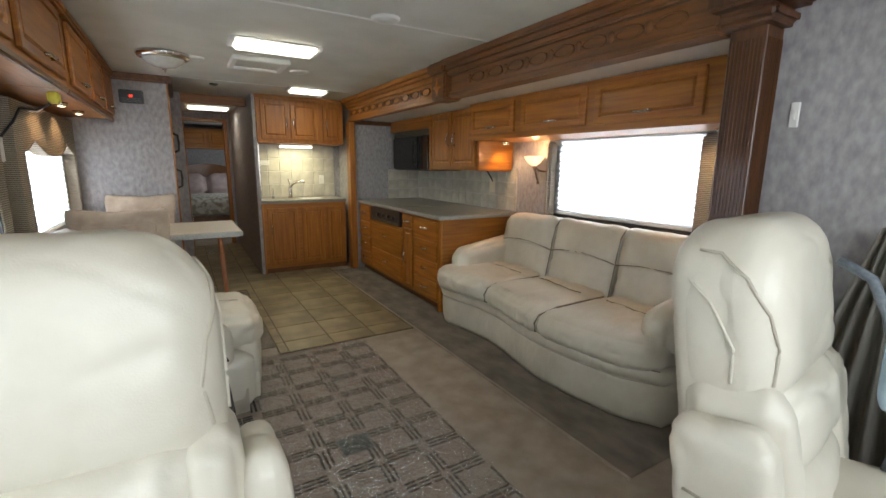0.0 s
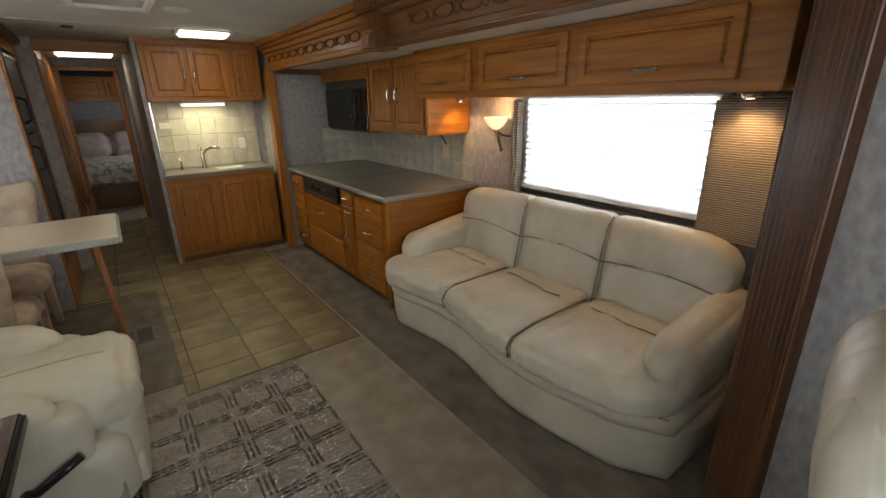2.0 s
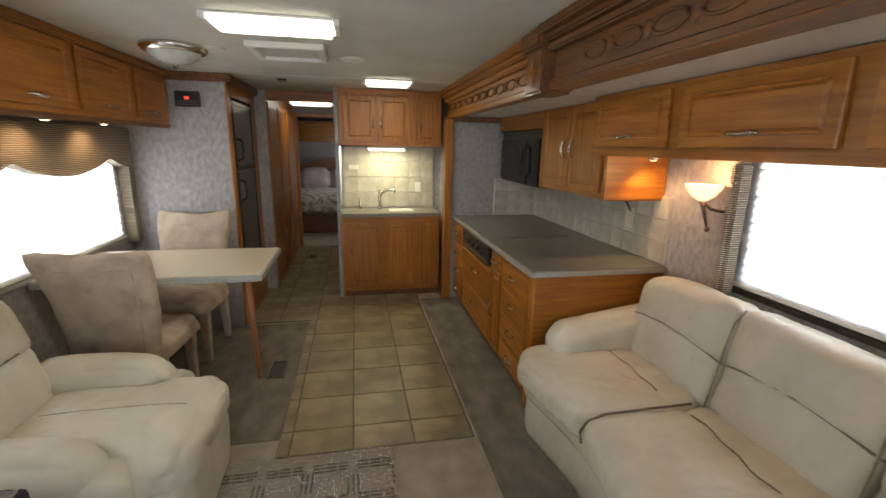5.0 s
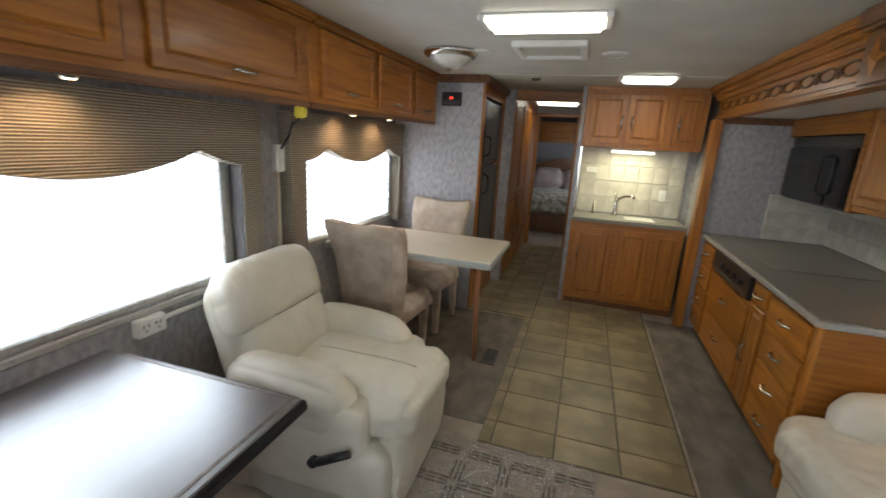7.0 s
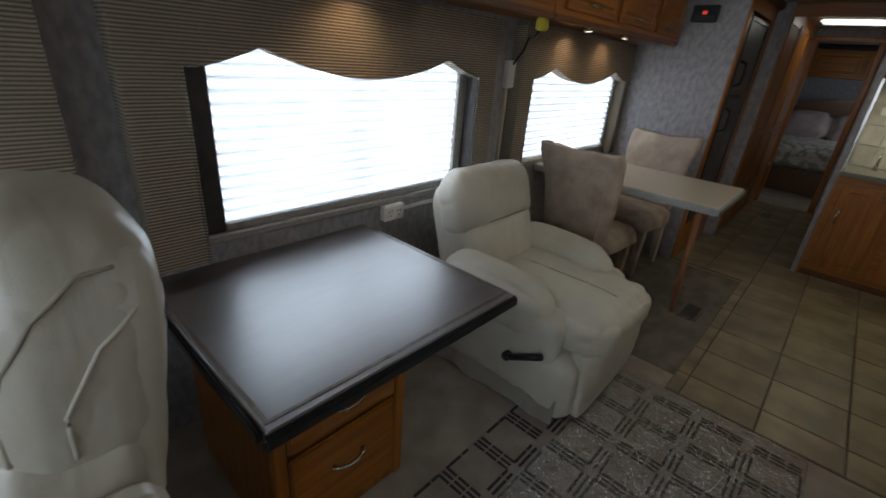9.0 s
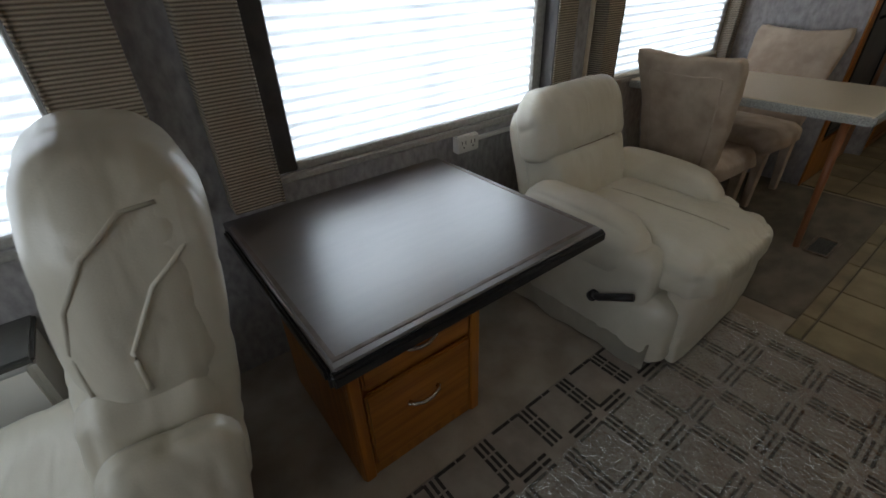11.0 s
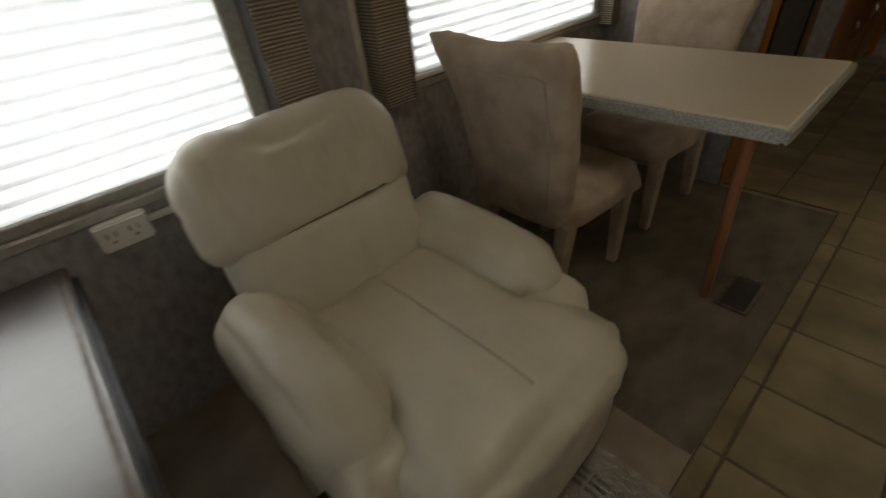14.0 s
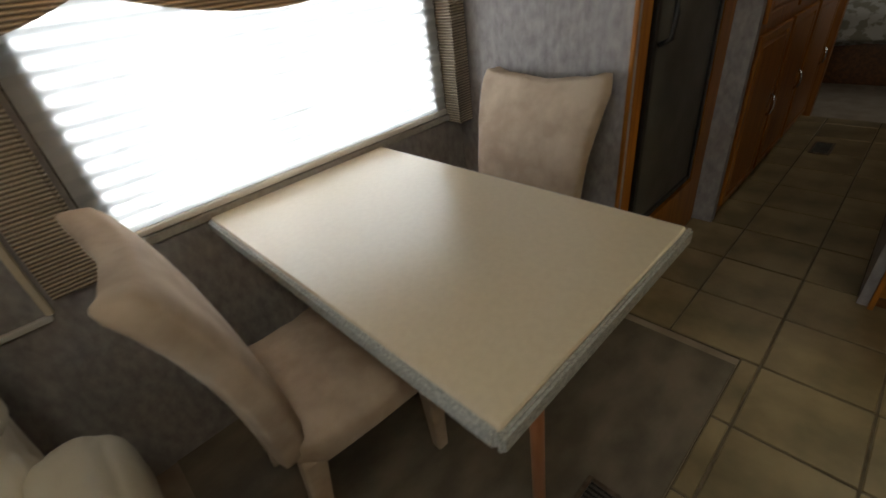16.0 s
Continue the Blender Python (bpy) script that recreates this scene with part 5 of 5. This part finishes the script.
fluorescent(0.35, 3.27, 0.50, 0.20)
fluorescent(0.96, 4.95, 0.36, 0.18)
fluorescent(0.15, 7.2, 0.50, 0.2)
do = thing("dome_light", (-0.29, 3.95, CEIL), "unlit frosted dome light with a nickel ring", "lamp")
part("ring", lathe([(0.10, -0.001), (0.165, -0.005), (0.17, -0.02), (0.155, -0.04), (0.13, -0.045)], (-0.29, 3.95, CEIL), 32), "chrome", do, smooth=True)
part("bowl", lathe([(0.135, -0.04), (0.12, -0.065), (0.08, -0.09), (0.03, -0.102), (0.0, -0.104)], (-0.29, 3.95, CEIL), 32), "dome", do, "frosted glass bowl", smooth=True)
part("finial", lathe([(0.0, -0.10), (0.014, -0.104), (0.014, -0.115), (0.006, -0.125), (0.0, -0.135)], (-0.29, 3.95, CEIL), 12), "chrome", do, smooth=True)
ha = thing("roof_hatch", (0.33, 3.88, CEIL), "white framed ceiling vent hatch", "vent")
part("frame", join(box(0.13, 0.53, 3.68, 3.72, CEIL - 0.035, CEIL - 0.001, 0.006), box(0.13, 0.53, 4.04, 4.08, CEIL - 0.035, CEIL - 0.001, 0.006), box(0.13, 0.17, 3.72, 4.04, CEIL - 0.035, CEIL - 0.001, 0.006), box(0.49, 0.53, 3.72, 4.04, CEIL - 0.035, CEIL - 0.001, 0.006)), "white", ha)
part("cover", box(0.17, 0.49, 3.72, 4.04, CEIL - 0.018, CEIL - 0.001, 0.004), "ceiling", ha)
for x, y, r in ((-0.1, 3.98, 0.07), (0.68, 4.07, 0.075), (0.1, 5.14, 0.04), (0.75, 2.4, 0.075)):
    single("ceiling_vent", lathe([(0.0, -0.012), (r * 0.5, -0.012), (r * 0.55, -0.006), (r * 0.75, -0.016), (r, -0.008), (r * 1.05, -0.0005)], (x, y, CEIL), 24), "white" if r > 0.05 else "fridge", "round ceiling air vent", "vent", "round ceiling vents", smooth=True)

# ---- bedroom ----
bed = thing("bed", (0.25, 9.9, 0), "made bed with floral cover and rose pillows", "bed")
part("platform", box(-0.55, 1.0, 9.2, 10.6, 0.0, 0.38, 0.01), "dark_oak", bed)
part("mattress", cush((0.22, 9.85, 0.52), (1.6, 1.5, 0.32), 0.08, 0.03, 14, 0.012), "bedding", bed, "pale floral bedspread", smooth=True)
for x in (-0.12, 0.5):
    part("pillow", moved(cush((0, 0, 0), (0.58, 0.20, 0.40), 0.09, 0.03, 12, 0.01, x), pose(x, 10.35, 0.88, -25, 0, 0)), "pillow", bed, smooth=True)
hb = [(-0.6, 0.3), (-0.6, 1.05)] + [(-0.6 + 1.65 * i / 16, 1.05 + 0.25 * math.sin(math.pi * i / 16)) for i in range(1, 16)] + [(1.05, 1.05), (1.05, 0.3)]
part("headboard", slab(hb, lambda u, v, w: (u, 10.6 + w, v), 0.06), "dark_oak", bed, "arched carved oak headboard")
bc = thing("bedroom_cabinet", (0.25, 10.7, 1.6), "oak overhead cabinet above the bed", "cabinet")
part("body", box(-1.09, 1.62, 10.45, 10.9, 1.60, 2.0, 0.004), "oak_x", bc)
for i in range(4):
    panel_door(bc, "-y", 10.449, -1.0 + i * 0.65, -0.40 + i * 0.65, 1.64, 1.96)

# ---- tiles, last ----
tf = thing("tile_floor", (0.8, 4.0, 0), "tan ceramic floor tiles with dark grout", "floor", kind="structure")
part("grout_bed", box(0.235, 1.292, 3.15, 4.985, 0.0005, 0.005, 0), "grout", tf)
part("grout_bed", box(-0.29, 1.292, 4.985, 8.08, 0.0005, 0.005, 0), "grout", tf)
TX, TY, TP = 0.30, 3.35, 0.327
MESHES = {}


def tile(x0, x1, y0, y1):
    x0, x1, y0, y1 = x0 + 0.004, x1 - 0.004, y0 + 0.004, y1 - 0.004
    if x1 - x0 < 0.02 or y1 - y0 < 0.02:
        return
    key = (round(x1 - x0, 3), round(y1 - y0, 3))
    if key not in MESHES:
        w, h = key
        bm = box(-w / 2, w / 2, -h / 2, h / 2, 0.002, 0.010, 0.003)
        me = bpy.data.meshes.new("tile")
        bm.to_mesh(me)
        bm.free()
        me.materials.append(M["tile"])
        MESHES[key] = me
    ob = new("tile", MESHES[key])
    ob.parent = tf
    ob.location = Vector(((x0 + x1) / 2, (y0 + y1) / 2, 0)) - Vector((0.8, 4.0, 0))


for i in range(-3, 4):
    for j in range(-1, 15):
        x0, x1 = TX + i * TP, TX + (i + 1) * TP
        y0, y1 = TY + j * TP, TY + (j + 1) * TP
        lo_x = 0.235 if y1 <= 5.0 else -0.29
        x0, x1, y0, y1 = max(x0, lo_x), min(x1, 1.292), max(y0, 3.15), min(y1, 8.08)
        if y0 > 5.55:
            x1 = min(x1, 0.49)
        if x1 > x0 and y1 > y0:
            tile(x0, x1, y0, y1)

sp = thing("splashback", (1.04, 6.03, 0.89), "tan-grey stone tiles behind the sink", "splashback", kind="structure")
part("grout_bed", box(0.545, 1.535, 6.026, 6.035, 0.892, 1.56, 0), "wall_grout", sp)
ts = bpy.data.meshes.new("tile")
bm = box(-0.071, 0.071, -0.005, 0.004, -0.071, 0.071, 0.003)
bm.to_mesh(ts)
bm.free()
ts.materials.append(M["wall_tile"])
for j in range(4):
    for i in range(7):
        x = 0.545 + 0.005 + (i + 0.5) * 0.141
        ob = new("tile", ts)
        ob.parent = sp
        ob.location = (x - 1.04, 6.022 - 6.03, 0.897 + (j + 0.5) * 0.165 - 0.89)
        ob.scale = (0.965, 1, 1.12)
sp = thing("splashback", (2.5, 4.3, 0.89), "grey stone tiles behind the worktop", "splashback", kind="structure")
part("grout_bed", join(box(2.498, 2.508, 3.36, 5.395, 0.892, 1.30, 0), box(2.06, 2.498, 5.385, 5.398, 0.892, 1.26, 0)), "wall_grout", sp)
for j in range(3):
    for i in range(14):
        ob = new("tile", ts)
        ob.parent = sp
        ob.matrix_basis = pose(2.494 - 2.5, 3.36 + (i + 0.5) * 0.1435 - 4.3, 0.897 + (j + 0.5) * 0.135 - 0.89, 0, 0, -90) @ Matrix.Diagonal((0.98, 1, 0.92, 1))
for j in range(3):
    for i in range(3):
        ob = new("tile", ts)
        ob.parent = sp
        ob.matrix_basis = pose(2.06 + (i + 0.5) * 0.143 - 2.5, 5.381 - 4.3, 0.897 + (j + 0.5) * 0.12 - 0.89) @ Matrix.Diagonal((0.98, 1, 0.8, 1))
